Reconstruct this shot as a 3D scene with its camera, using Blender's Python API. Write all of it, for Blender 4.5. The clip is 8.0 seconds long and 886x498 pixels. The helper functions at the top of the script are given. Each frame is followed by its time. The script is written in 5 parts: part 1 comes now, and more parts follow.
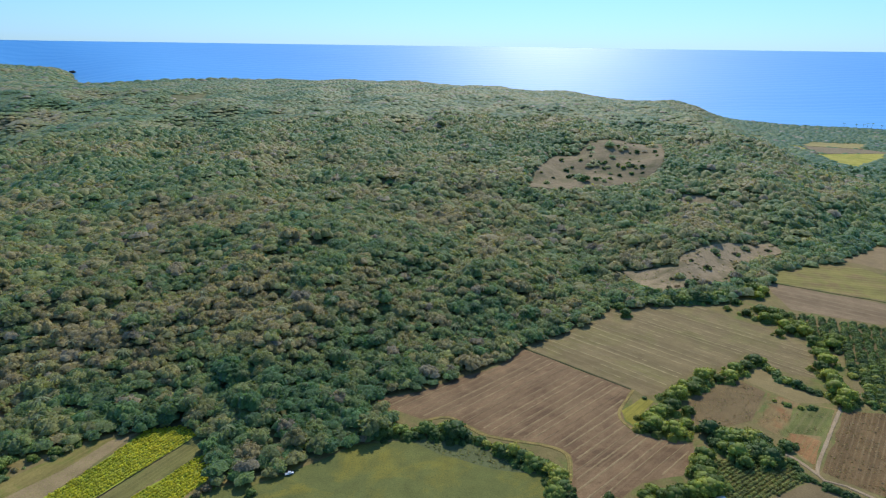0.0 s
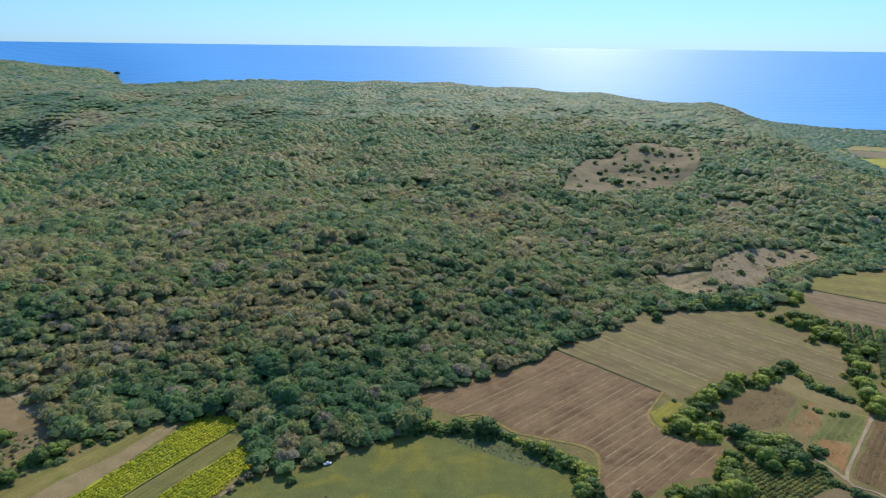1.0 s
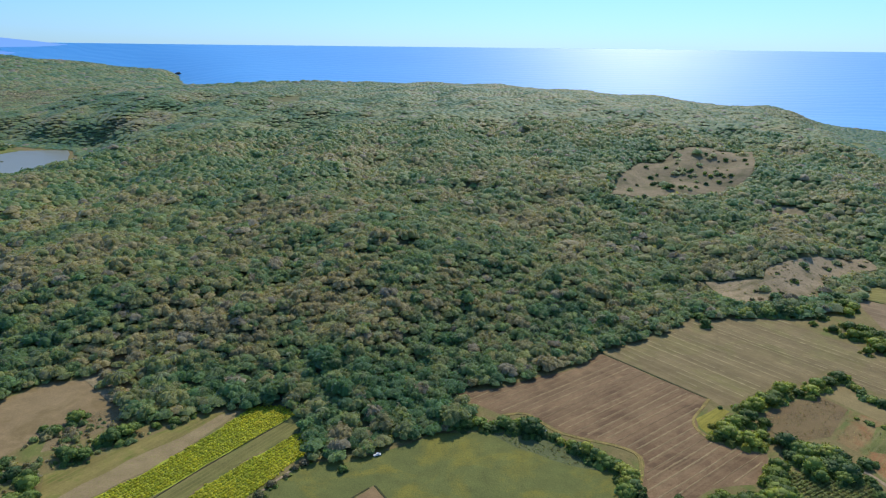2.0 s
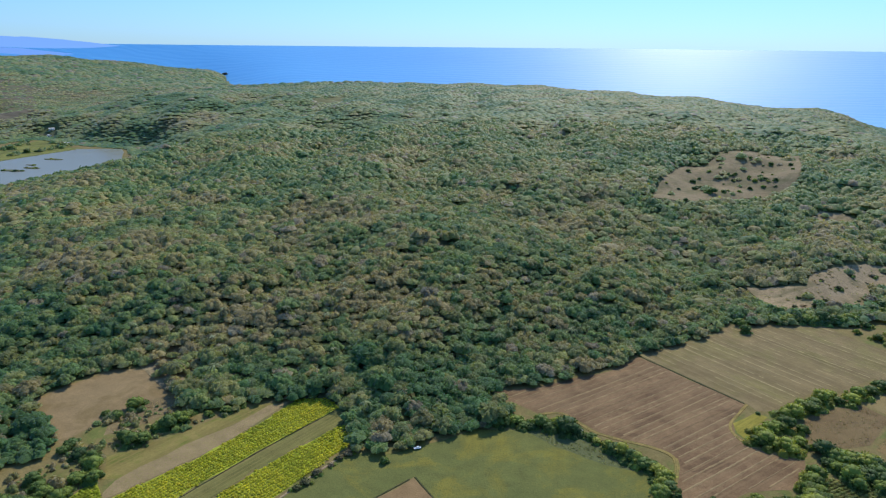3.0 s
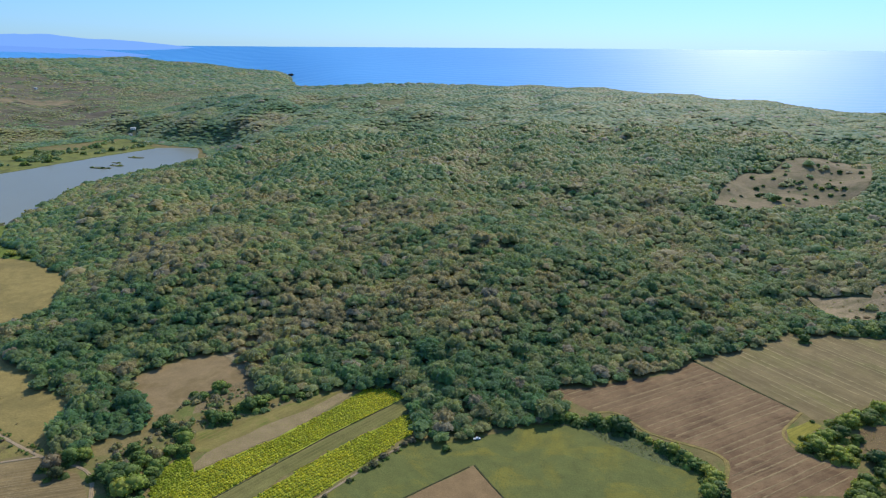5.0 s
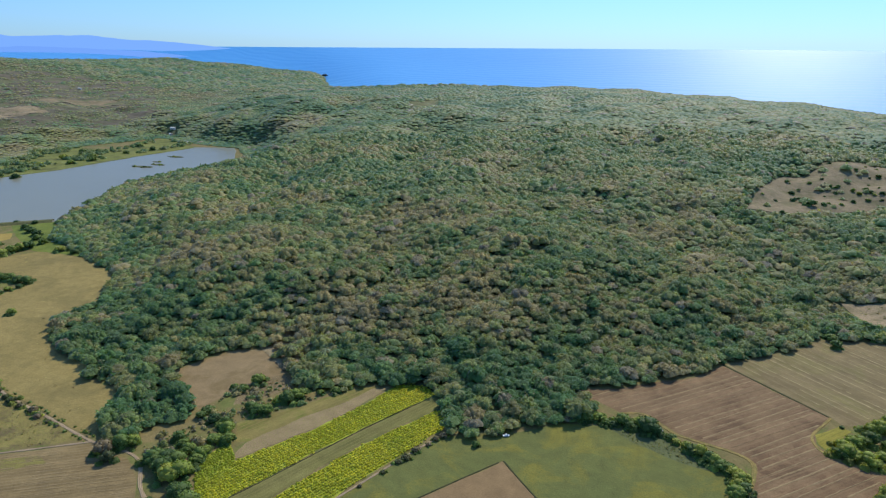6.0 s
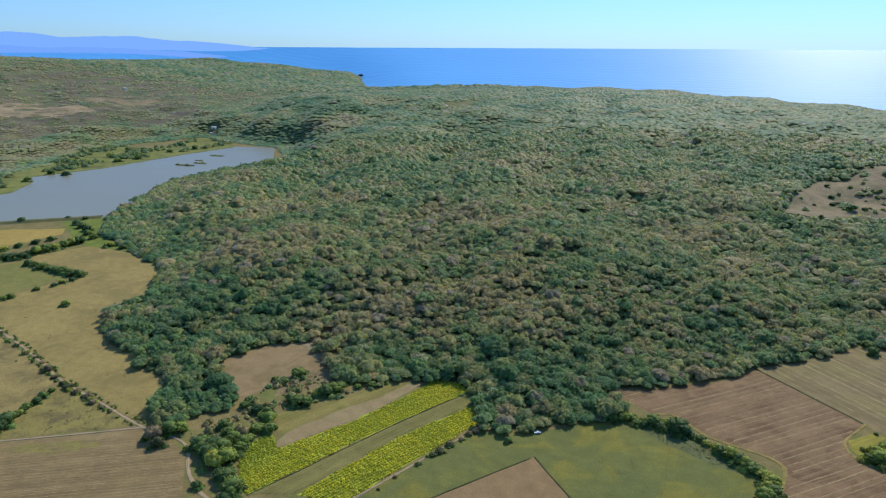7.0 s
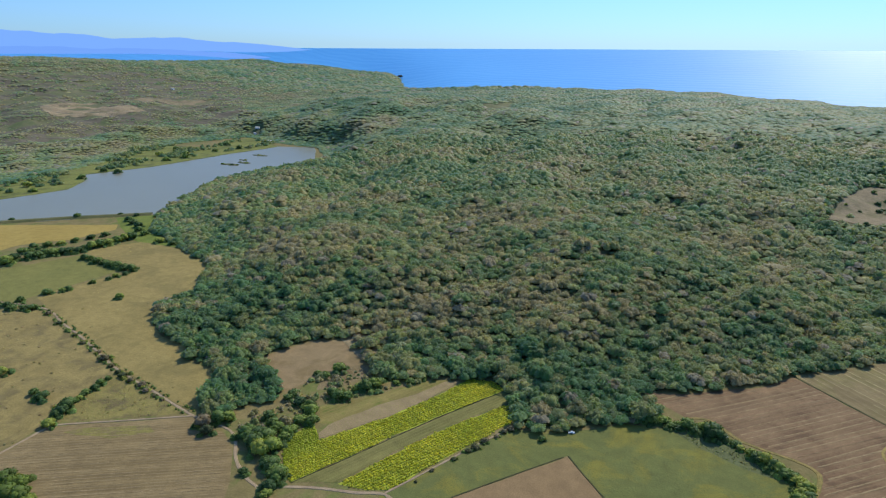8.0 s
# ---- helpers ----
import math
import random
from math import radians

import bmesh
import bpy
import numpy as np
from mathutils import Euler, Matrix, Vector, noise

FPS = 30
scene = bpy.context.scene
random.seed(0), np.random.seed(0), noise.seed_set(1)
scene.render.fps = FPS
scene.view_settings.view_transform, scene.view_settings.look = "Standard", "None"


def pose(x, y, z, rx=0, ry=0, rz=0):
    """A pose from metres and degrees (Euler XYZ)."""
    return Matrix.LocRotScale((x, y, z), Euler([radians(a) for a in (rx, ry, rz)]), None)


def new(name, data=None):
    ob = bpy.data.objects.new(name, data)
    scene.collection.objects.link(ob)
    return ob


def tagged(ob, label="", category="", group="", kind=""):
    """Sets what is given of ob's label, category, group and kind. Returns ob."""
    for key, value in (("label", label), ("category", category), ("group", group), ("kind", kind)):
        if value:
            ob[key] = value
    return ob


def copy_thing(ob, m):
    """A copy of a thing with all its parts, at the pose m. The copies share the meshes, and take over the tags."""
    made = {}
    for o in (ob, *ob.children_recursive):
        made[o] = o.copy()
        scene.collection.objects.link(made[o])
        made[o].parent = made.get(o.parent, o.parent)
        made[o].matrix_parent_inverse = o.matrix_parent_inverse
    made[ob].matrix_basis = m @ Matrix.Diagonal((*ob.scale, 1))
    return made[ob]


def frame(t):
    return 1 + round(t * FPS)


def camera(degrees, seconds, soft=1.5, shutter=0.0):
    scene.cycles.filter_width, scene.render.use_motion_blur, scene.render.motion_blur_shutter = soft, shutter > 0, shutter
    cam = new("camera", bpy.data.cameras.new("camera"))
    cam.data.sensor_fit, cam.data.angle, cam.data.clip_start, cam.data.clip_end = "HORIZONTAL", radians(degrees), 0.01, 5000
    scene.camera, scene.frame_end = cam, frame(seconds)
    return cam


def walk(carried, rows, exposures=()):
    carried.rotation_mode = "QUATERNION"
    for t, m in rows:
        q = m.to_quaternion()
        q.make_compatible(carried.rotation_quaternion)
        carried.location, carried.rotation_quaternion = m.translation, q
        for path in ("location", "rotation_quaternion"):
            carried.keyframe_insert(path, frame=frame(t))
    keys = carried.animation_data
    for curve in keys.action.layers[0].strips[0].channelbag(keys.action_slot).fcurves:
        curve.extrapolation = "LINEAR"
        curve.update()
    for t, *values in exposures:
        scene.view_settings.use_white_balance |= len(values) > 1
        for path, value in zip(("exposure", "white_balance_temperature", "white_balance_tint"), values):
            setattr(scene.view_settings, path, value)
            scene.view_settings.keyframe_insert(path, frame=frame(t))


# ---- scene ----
cam = camera(68.27, 8.0, soft=1.2)
# seconds, eye in metres, heading to the left, tilt up, lean
ROWS = [
    (0.0, 0.00, -0.00, 180.00, -0.00, -17.12, 0.62),
    (0.5, -0.76, -5.06, 181.97, 1.20, -17.14, 0.59),
    (1.0, -1.22, -9.86, 183.72, 2.91, -17.11, 0.53),
    (1.5, -1.86, -14.57, 185.66, 4.72, -17.11, 0.52),
    (2.0, -2.07, -19.57, 187.47, 7.18, -17.11, 0.49),
    (3.5, -2.69, -34.69, 193.34, 11.90, -17.16, 0.36),
    (4.0, -2.66, -39.74, 195.28, 13.20, -17.17, 0.32),
    (4.5, -2.55, -45.09, 197.29, 14.47, -17.18, 0.29),
    (6.0, -1.17, -60.42, 203.08, 18.45, -17.20, 0.20),
    (6.5, -0.53, -65.28, 204.95, 19.91, -17.22, 0.17),
    (7.0, 0.29, -70.55, 206.62, 21.40, -17.24, 0.13),
    (7.5, 1.14, -75.18, 208.19, 22.94, -17.24, 0.11),
    (8.0, 2.43, -80.42, 210.37, 24.68, -17.21, 0.11),
]
walk(cam, [(t, pose(x, y, z, 90, 0, yaw) @ pose(0, 0, 0, tilt, 0, 0) @ pose(0, 0, 0, 0, 0, lean)) for t, x, y, z, yaw, tilt, lean in ROWS], [(0.0, 0.47), (8.0, 0.47)])

# ---- light ----
SUN_ELEVATION, SUN_AZIMUTH = 41.0, 9.0  # degrees; azimuth clockwise from +y
world = bpy.data.worlds.new("world")
scene.world = world
world.use_nodes = True
sky = world.node_tree.nodes.new("ShaderNodeTexSky")
sky.sky_type, sky.sun_disc = "NISHITA", False
sky.sun_elevation, sky.sun_rotation = radians(SUN_ELEVATION), radians(SUN_AZIMUTH)
sky.air_density, sky.dust_density, sky.ozone_density = 1.0, 0.1, 4.0
# humid sea air: the sky is a clear cyan towards the horizon
tree = world.node_tree
split = tree.nodes.new("ShaderNodeSeparateXYZ")
tree.links.new(tree.nodes.new("ShaderNodeTexCoord").outputs["Generated"], split.inputs[0])
rise = tree.nodes.new("ShaderNodeMapRange")
rise.inputs[1].default_value, rise.inputs[2].default_value = 0.0, 0.55
tree.links.new(split.outputs[2], rise.inputs[0])
level = tree.nodes.new("ShaderNodeMath")  # below the horizon the haze goes on
level.operation = "MAXIMUM"
level.inputs[1].default_value = 0.004
tree.links.new(split.outputs[2], level.inputs[0])
way = tree.nodes.new("ShaderNodeCombineXYZ")
for k in (0, 1):
    tree.links.new(split.outputs[k], way.inputs[k])
tree.links.new(level.outputs[0], way.inputs[2])
tree.links.new(way.outputs[0], sky.inputs[0])
tint = tree.nodes.new("ShaderNodeMix")
tint.data_type = "RGBA"
tint.inputs[6].default_value, tint.inputs[7].default_value = (0.25, 0.415, 0.725, 1), (0.70, 0.86, 1.0, 1)
tree.links.new(rise.outputs[0], tint.inputs[0])
clear = tree.nodes.new("ShaderNodeMix")
clear.data_type, clear.blend_type = "RGBA", "MULTIPLY"
clear.inputs[0].default_value = 1.0
tree.links.new(sky.outputs[0], clear.inputs[6])
tree.links.new(tint.outputs[2], clear.inputs[7])
tree.links.new(clear.outputs[2], tree.nodes["Background"].inputs[0])
tree.nodes["Background"].inputs[1].default_value = 0.15

sun = new("sun", bpy.data.lights.new("sun", "SUN"))
sun.data.energy, sun.data.angle, sun.data.color = 3.1, radians(0.53), (1.0, 0.925, 0.785)
sun.matrix_world = pose(0, 0, 500, SUN_ELEVATION - 90, 0, -SUN_AZIMUTH)


# ---- materials ----
class Nodes:
    """Short hand for a node material."""

    def __init__(self, name, rough=0.9, spec=0.2):
        self.mat = bpy.data.materials.new(name)
        self.mat.use_nodes = True
        self.tree = self.mat.node_tree
        self.bsdf = self.tree.nodes["Principled BSDF"]
        self.out = self.tree.nodes["Material Output"]
        self.bsdf.inputs["Roughness"].default_value = rough
        self.bsdf.inputs["Specular IOR Level"].default_value = spec
        self.coord = None

    def add(self, kind, ins=None, **props):
        n = self.tree.nodes.new(kind)
        for k, v in props.items():
            setattr(n, k, v)
        for k, v in (ins or {}).items():
            if isinstance(v, bpy.types.NodeSocket):
                self.tree.links.new(v, n.inputs[k])
            else:
                n.inputs[k].default_value = v
        return n.outputs[0]

    def place(self):
        if self.coord is None:
            self.coord = self.tree.nodes.new("ShaderNodeTexCoord").outputs["Object"]
        return self.coord

    def noise(self, size, detail=5.0, rough=0.6, vec=None, distort=0.0):
        return self.add("ShaderNodeTexNoise", {"Vector": vec or self.place(), "Scale": 1.0 / size, "Detail": detail, "Roughness": rough, "Distortion": distort})

    def math(self, op, a, b=0.0, clamp=False):
        return self.add("ShaderNodeMath", {0: a, 1: b}, operation=op, use_clamp=clamp)

    def span(self, v, lo, hi, a=0.0, b=1.0):
        return self.add("ShaderNodeMapRange", {0: v, 1: lo, 2: hi, 3: a, 4: b})

    def mix(self, f, a, b, blend="MIX"):
        n = self.tree.nodes.new("ShaderNodeMix")
        n.data_type, n.blend_type = "RGBA", blend
        for sock, v in ((n.inputs[0], f), (n.inputs[6], a), (n.inputs[7], b)):
            if isinstance(v, bpy.types.NodeSocket):
                self.tree.links.new(v, sock)
            else:
                sock.default_value = (*v, 1) if isinstance(v, tuple) and len(v) == 3 else v
        return n.outputs[2]

    def ramp(self, f, stops):
        n = self.tree.nodes.new("ShaderNodeValToRGB")
        el = n.color_ramp.elements
        while len(el) < len(stops):
            el.new(0.5)
        for e, (p, c) in zip(el, stops):
            e.position, e.color = p, (*c, 1)
        self.tree.links.new(f, n.inputs[0])
        return n.outputs[0]

    def colour(self, v):
        if isinstance(v, bpy.types.NodeSocket):
            self.tree.links.new(v, self.bsdf.inputs["Base Color"])
        else:
            self.bsdf.inputs["Base Color"].default_value = (*v, 1)
        return self

    def bump(self, v, depth, strength=0.6):
        self.tree.links.new(self.add("ShaderNodeBump", {"Height": v, "Distance": depth, "Strength": strength}), self.bsdf.inputs["Normal"])
        return self


def soil(name, a, b, patch=None, big=45.0, small=2.5, rows=None, fleck=None, rough=0.95):
    """Soil, grass or stubble: two colours at two scales, patches, and worked rows (degrees, spacing, colour, share)."""
    n = Nodes(name, rough, 0.15)
    wide, fine = n.noise(big, 4, 0.55), n.noise(small, 6, 0.7)
    col = n.mix(n.span(n.math("ADD", n.math("MULTIPLY", wide, 0.6), n.math("MULTIPLY", fine, 0.4)), 0.36, 0.64), a, b)
    if patch:
        col = n.mix(n.math("MULTIPLY", n.span(n.noise(big * 0.7, 5, 0.65, distort=0.6), 0.49, 0.62), 0.85), col, patch)
    if fleck:
        col = n.mix(n.math("MULTIPLY", n.span(n.noise(small * 0.6, 4, 0.75), 0.53, 0.63), 0.85), col, fleck)
    if rows:
        turn, gap, tint, share = rows
        turned = n.add("ShaderNodeVectorRotate", {"Vector": n.place(), "Angle": radians(-turn)}, rotation_type="Z_AXIS")
        across = n.add("ShaderNodeSeparateXYZ", {0: turned})
        y = across.node.outputs[1]
        drawn = n.add("ShaderNodeVectorMath", {0: turned, 1: (0.12, 1.0, 1.0)}, operation="MULTIPLY")
        streak = n.span(n.noise(1.1, 4, 0.7, drawn), 0.3, 0.7, 0.86, 1.14)
        col = n.mix(1.0, col, n.add("ShaderNodeCombineColor", {0: streak, 1: streak, 2: streak}), "MULTIPLY")
        y = n.math("ADD", y, n.math("MULTIPLY", n.noise(9.0, 3), 0.3 * gap))
        wave = n.math("SINE", n.math("MULTIPLY", y, 6.2832 / gap))
        band = n.span(n.math("SINE", n.math("MULTIPLY", y, 6.2832 / (gap * 4.3))), -1, 1, 0.9, 1.1)
        col = n.mix(1.0, col, n.add("ShaderNodeCombineColor", {0: band, 1: band, 2: band}), "MULTIPLY")
        lines = n.math("MULTIPLY", n.span(wave, 1 - 2 * share, 1.0), n.span(n.noise(14.0, 4), 0.35, 0.6, 0.25, 1.0))
        col = n.mix(n.math("MULTIPLY", lines, 0.85), col, tint)
    grain = n.math("MULTIPLY", n.span(n.noise(small * 0.5, 4, 0.75), 0.25, 0.75, 0.80, 1.20), n.span(n.noise(8.0, 4, 0.65), 0.3, 0.7, 0.86, 1.14))
    col = n.mix(1.0, col, n.add("ShaderNodeCombineColor", {0: grain, 1: grain, 2: grain}), "MULTIPLY")
    n.colour(col).bump(fine, 0.25)
    return n.mat


def leaves(name, source, stops, through_light=0.42, vary=0.32, rough=0.9, spec=0.25, sheen=0.03):
    """Foliage, whose kind comes from a tag on the mesh or is drawn for each thing."""
    n = Nodes(name, 0.55, spec)
    # blue-tinted sheen, standing in for haze over the woods
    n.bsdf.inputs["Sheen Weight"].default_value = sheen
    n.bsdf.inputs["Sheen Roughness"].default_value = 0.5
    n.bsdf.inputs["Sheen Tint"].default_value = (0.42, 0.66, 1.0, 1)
    if source == "object":
        kind = n.tree.nodes.new("ShaderNodeObjectInfo").outputs["Random"]
        shade = kind
    else:
        tag = n.add("ShaderNodeAttribute", attribute_name="kind")
        parts = n.add("ShaderNodeSeparateColor", {0: tag})
        kind, shade = parts, parts.node.outputs[1]
    col = n.ramp(kind, stops)
    island = n.tree.nodes.new("ShaderNodeNewGeometry").outputs["Random Per Island"]
    light = n.math("MULTIPLY", n.span(island, 0, 1, 1 - vary, 1 + vary), n.span(shade, 0, 1, 1 - 0.8 * vary, 1 + 0.8 * vary))
    light = n.math("MULTIPLY", light, n.span(n.noise(1.1, 4, 0.7), 0.3, 0.7, 0.65, 1.35))
    col = n.mix(1.0, col, n.add("ShaderNodeCombineColor", {0: light, 1: light, 2: light}), "MULTIPLY")
    n.colour(col)
    n.bump(n.noise(0.8, 5, 0.8), 0.9, rough)
    glow = n.add("ShaderNodeBsdfTranslucent", {"Color": n.mix(1.0, col, (1.15, 1.08, 0.7), "MULTIPLY")})
    both = n.add("ShaderNodeMixShader", {0: through_light, 1: n.bsdf.outputs[0], 2: glow})
    n.tree.links.new(both, n.out.inputs[0])
    return n.mat


# forest tones lifted above real leaves, making up for backlit shade and haze
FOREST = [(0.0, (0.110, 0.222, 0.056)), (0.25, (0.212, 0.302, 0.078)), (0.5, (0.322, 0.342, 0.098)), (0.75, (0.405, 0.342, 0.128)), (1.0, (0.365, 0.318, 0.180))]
LUSH = [(0.0, (0.080, 0.160, 0.045)), (0.5, (0.150, 0.230, 0.050)), (0.8, (0.220, 0.285, 0.050)), (1.0, (0.320, 0.335, 0.055))]
# less tonal spread with distance, and the blue sheen, stand in for haze
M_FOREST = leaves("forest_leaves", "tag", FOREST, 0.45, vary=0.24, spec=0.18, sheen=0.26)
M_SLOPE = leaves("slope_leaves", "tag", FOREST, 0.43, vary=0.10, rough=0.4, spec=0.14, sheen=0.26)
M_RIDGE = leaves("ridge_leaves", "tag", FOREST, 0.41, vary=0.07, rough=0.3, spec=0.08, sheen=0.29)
M_TREE = leaves("tree_leaves", "object", LUSH)
M_DRYTREE = leaves("dry_leaves", "object", [(0, (0.11, 0.14, 0.045)), (0.5, (0.18, 0.165, 0.07)), (1, (0.24, 0.185, 0.105))])
M_CROP = leaves("crop_leaves", "tag", [(0, (0.42, 0.49, 0.05)), (0.5, (0.62, 0.63, 0.06)), (1, (0.74, 0.69, 0.08))], 0.62, 0.14)
M_BARK = soil("bark", (0.10, 0.075, 0.05), (0.20, 0.16, 0.12), big=0.8, small=0.15)
M_GROUND = soil("forest_floor", (0.10, 0.11, 0.05), (0.16, 0.15, 0.075), patch=(0.08, 0.11, 0.04), big=60, small=3)
M_VERGE = soil("verge_grass", (0.155, 0.130, 0.048), (0.22, 0.170, 0.070), patch=(0.12, 0.145, 0.035), big=28, small=2)
M_TRACK = soil("track_dust", (0.28, 0.205, 0.12), (0.37, 0.28, 0.17), big=12, small=0.8)


# ---- the lie of the land ----
# hills: place, reach, height
HILLS = [(-180, 720, 234, 13.5), (180, 810, 234, 9.9), (-540, 936, 252, 17.1), (90, 1170, 324, 38.4), (-360, 1350, 324, 25.1), (450, 1134, 270, 15.4), (-900, 1440, 234, 60.5), (270, 1764, 324, 47.8), (-270, 1980, 360, 49.5), (-810, 2160, 360, 47.8), (-162, 432, 144, 14.6), (72, 540, 144, -11.4), (702, 1548, 216, 6.0), (-1494, 1134, 270, 40.0), (-1440, 2070, 360, 22.7), (-2160, 1800, 540, 12.8), (-2070, 3150, 468, 61.6), (-2790, 2520, 540, 96.2), (-3060, 1440, 630, 144.1), (-1188, 1152, 180, -29.2), (-423, 1188, 55, -30.0), (205, 640, 34, -13.0)]
# knolls and dips along the headland's crest and along the ridge above the sea
HEADLAND = [(-2822, 2198, 94, -9.9), (-2808, 2352, 96, -11.6), (-2690, 2388, 94, -24), (-2677, 2563, 97, 2.9), (-2548, 2853, 101, 22.7), (-2407, 2898, 99, 8.3), (-2324, 2967, 99, 7.5), (-2188, 3159, 101, 13.7), (-2079, 3230, 101, -16.7), (-2026, 3399, 104, -34.5), (-1882, 3349, 101, 14)]
RIDGE = [(-1085, 2262, 77, 9.0), (-877, 2154, 72, 7.5), (-293, 2187, 68, 10.7), (-112, 2039, 63, 8.3), (-1108, 2219, 74, -15.4), (-861, 2077, 67, -9.6), (221, 1816, 60, -4.8), (324, 1786, 60, 7.8), (384, 1714, 60, -6.4), (490, 1842, 60, -5.2), (562, 1821, 60, 3.0), (613, 1746, 60, 13.0), (700, 1779, 60, -3.0), (778, 1820, 60, 12.0), (824, 1754, 60, 7.9)]
# the flat valley floor with its lake, and the land inside the coast
VALLEY = [(-597, 46), (-1236, 410), (-1071, 559), (-1107, 774), (-1173, 1003), (-1105, 1186), (-962, 1134), (-818, 1105), (-687, 931), (-763, 831), (-762, 730), (-708, 608), (-664, 510), (-616, 452), (-535, 420), (-472, 390), (-421, 283), (-404, 260), (-339, 226), (-290, 240), (-284, 277), (-270, 294), (-244, 300), (-203, 271), (-166, 274), (-143, 283), (-98, 247), (-82, 241), (-54, 262), (-35, 292), (-35, 307), (-1, 348), (47, 378), (77, 402), (108, 425), (125, 446), (174, 458), (206, 468), (238, 490), (259, 513), (297, 546), (353, 568), (441, 625), (629, 694), (3000, 600), (3000, -1500), (-3000, -1500)]
COAST = [(5400, 1000), (2160, 1440), (1440, 1545), (1080, 1622), (1000, 1662), (890, 1705), (850, 1765), (795, 1850), (640, 2000), (360, 2160), (0, 2286), (-540, 2394), (-1080, 2520), (-1476, 2700), (-1650, 3040), (-1810, 3390), (-1990, 3636), (-2340, 3600), (-2880, 3168), (-3420, 2484), (-3870, 1620), (-4140, 360), (-4140, -1620), (5400, -1620)]
# the level plain behind the eastern hills
PLAIN = [(600, 1440), (650, 1320), (625, 1080), (590, 930), (660, 860), (3200, 700), (3200, 1900), (850, 1900), (720, 1640)]


def smooth(a, b, x):
    s = np.clip((x - a) / (b - a), 0, 1)
    return s * s * (3 - 2 * s)


def poly_dist(x, y, poly, closed=True):
    """Distance to a polygon's edge, negative inside it."""
    best, inside = np.full(np.shape(x), 1e18), np.zeros(np.shape(x), bool)
    n = len(poly)
    for i in range(n if closed else n - 1):
        (ax, ay), (bx, by) = poly[i], poly[(i + 1) % n]
        dx, dy = bx - ax, by - ay
        s = np.clip(((x - ax) * dx + (y - ay) * dy) / (dx * dx + dy * dy + 1e-9), 0, 1)
        best = np.minimum(best, (x - ax - s * dx) ** 2 + (y - ay - s * dy) ** 2)
        if closed and ay != by:
            inside ^= ((ay > y) != (by > y)) & (x < dx * (y - ay) / dy + ax)
    return np.where(inside, -1, 1) * np.sqrt(best)


def waves(x, y, size, seed):
    """Smooth bumps of about that size, from -1 to 1."""
    r = np.random.RandomState(seed)
    out = 0
    for k in range(5):
        a, f, p = r.uniform(0, 6.28), r.uniform(0.7, 1.5) * 6.28 / size, r.uniform(0, 6.28)
        out = out + np.sin(f * (x * np.cos(a) + y * np.sin(a)) + p)
    return out / 3.2


def height(x, y):
    """The ground's height: a flat valley, wooded hills, the coast."""
    x, y = np.asarray(x, float), np.asarray(y, float)
    z = 0
    for hx, hy, hr, hz in HILLS + HEADLAND + RIDGE:
        z = z + hz * np.exp(-((x - hx) ** 2 + (y - hy) ** 2) / (2 * hr * hr))
    far = poly_dist(x, y, VALLEY)
    rise = smooth(0, 95, far)
    calm = 1 - 0.7 * smooth(1300, 1900, y)
    z = rise * (z + calm * (9 * waves(x, y, 230, 3) + 4.5 * waves(x, y, 100, 4)))
    z = z * (0.06 + 0.94 * smooth(-10, 130, poly_dist(x, y, PLAIN)))
    shore = poly_dist(x, y, COAST)
    return z * smooth(0, -130, shore) - 22 * smooth(-35, 60, shore)


def mesh_object(name, verts, faces, material=None, parent=None, kinds=None, smooth_faces=False):
    """A mesh from arrays of vertices and triangles or quads."""
    verts, faces = np.asarray(verts, np.float32), np.asarray(faces, np.int32)
    me = bpy.data.meshes.new(name)
    k = faces.shape[1]
    me.vertices.add(len(verts))
    me.vertices.foreach_set("co", verts.ravel())
    me.loops.add(faces.size)
    me.loops.foreach_set("vertex_index", faces.ravel())
    me.polygons.add(len(faces))
    me.polygons.foreach_set("loop_start", np.arange(0, faces.size, k, dtype=np.int32))
    me.polygons.foreach_set("use_smooth", np.full(len(faces), smooth_faces))
    if kinds is not None:
        me.attributes.new("kind", "FLOAT_COLOR", "POINT").data.foreach_set("color", np.asarray(kinds, np.float32).ravel())
    me.update(calc_edges=True)
    if material:
        me.materials.append(material)
    ob = new(name, me)
    ob.parent = parent
    return ob


def part(name, bm, material, parent, label=""):
    me = bpy.data.meshes.new(name)
    bm.to_mesh(me)
    bm.free()
    me.materials.append(material)
    ob = new(name, me)
    ob.parent = parent
    return tagged(ob, label) if label else ob


def steps(lo, hi, near_lo, near_hi, fine, grow):
    """Grid lines: even in the near stretch, wider and wider beyond."""
    out, s, d = list(np.arange(near_lo, near_hi + fine, fine)), near_hi, fine
    while s < hi:
        d *= grow
        s += d
        out.append(s)
    s, d = near_lo, fine
    while s > lo:
        d *= grow
        s -= d
        out.insert(0, s)
    return np.array(out)


def grid_faces(nx, ny):
    i = (np.arange(ny - 1)[:, None] * nx + np.arange(nx - 1)[None, :]).ravel()
    return np.stack([i, i + 1, i + nx + 1, i + nx], 1)


gx, gy = np.meshgrid(steps(-4400, 3600, -950, 650, 9, 1.06), steps(-1500, 4000, 60, 1100, 9, 1.06))
ground = mesh_object("ground", np.stack([gx, gy, height(gx, gy)], -1).reshape(-1, 3), grid_faces(gx.shape[1], gx.shape[0]), M_GROUND, smooth_faces=True)
tagged(ground, "dry grassy valley floor rising into wooded hills", "ground", kind="structure")

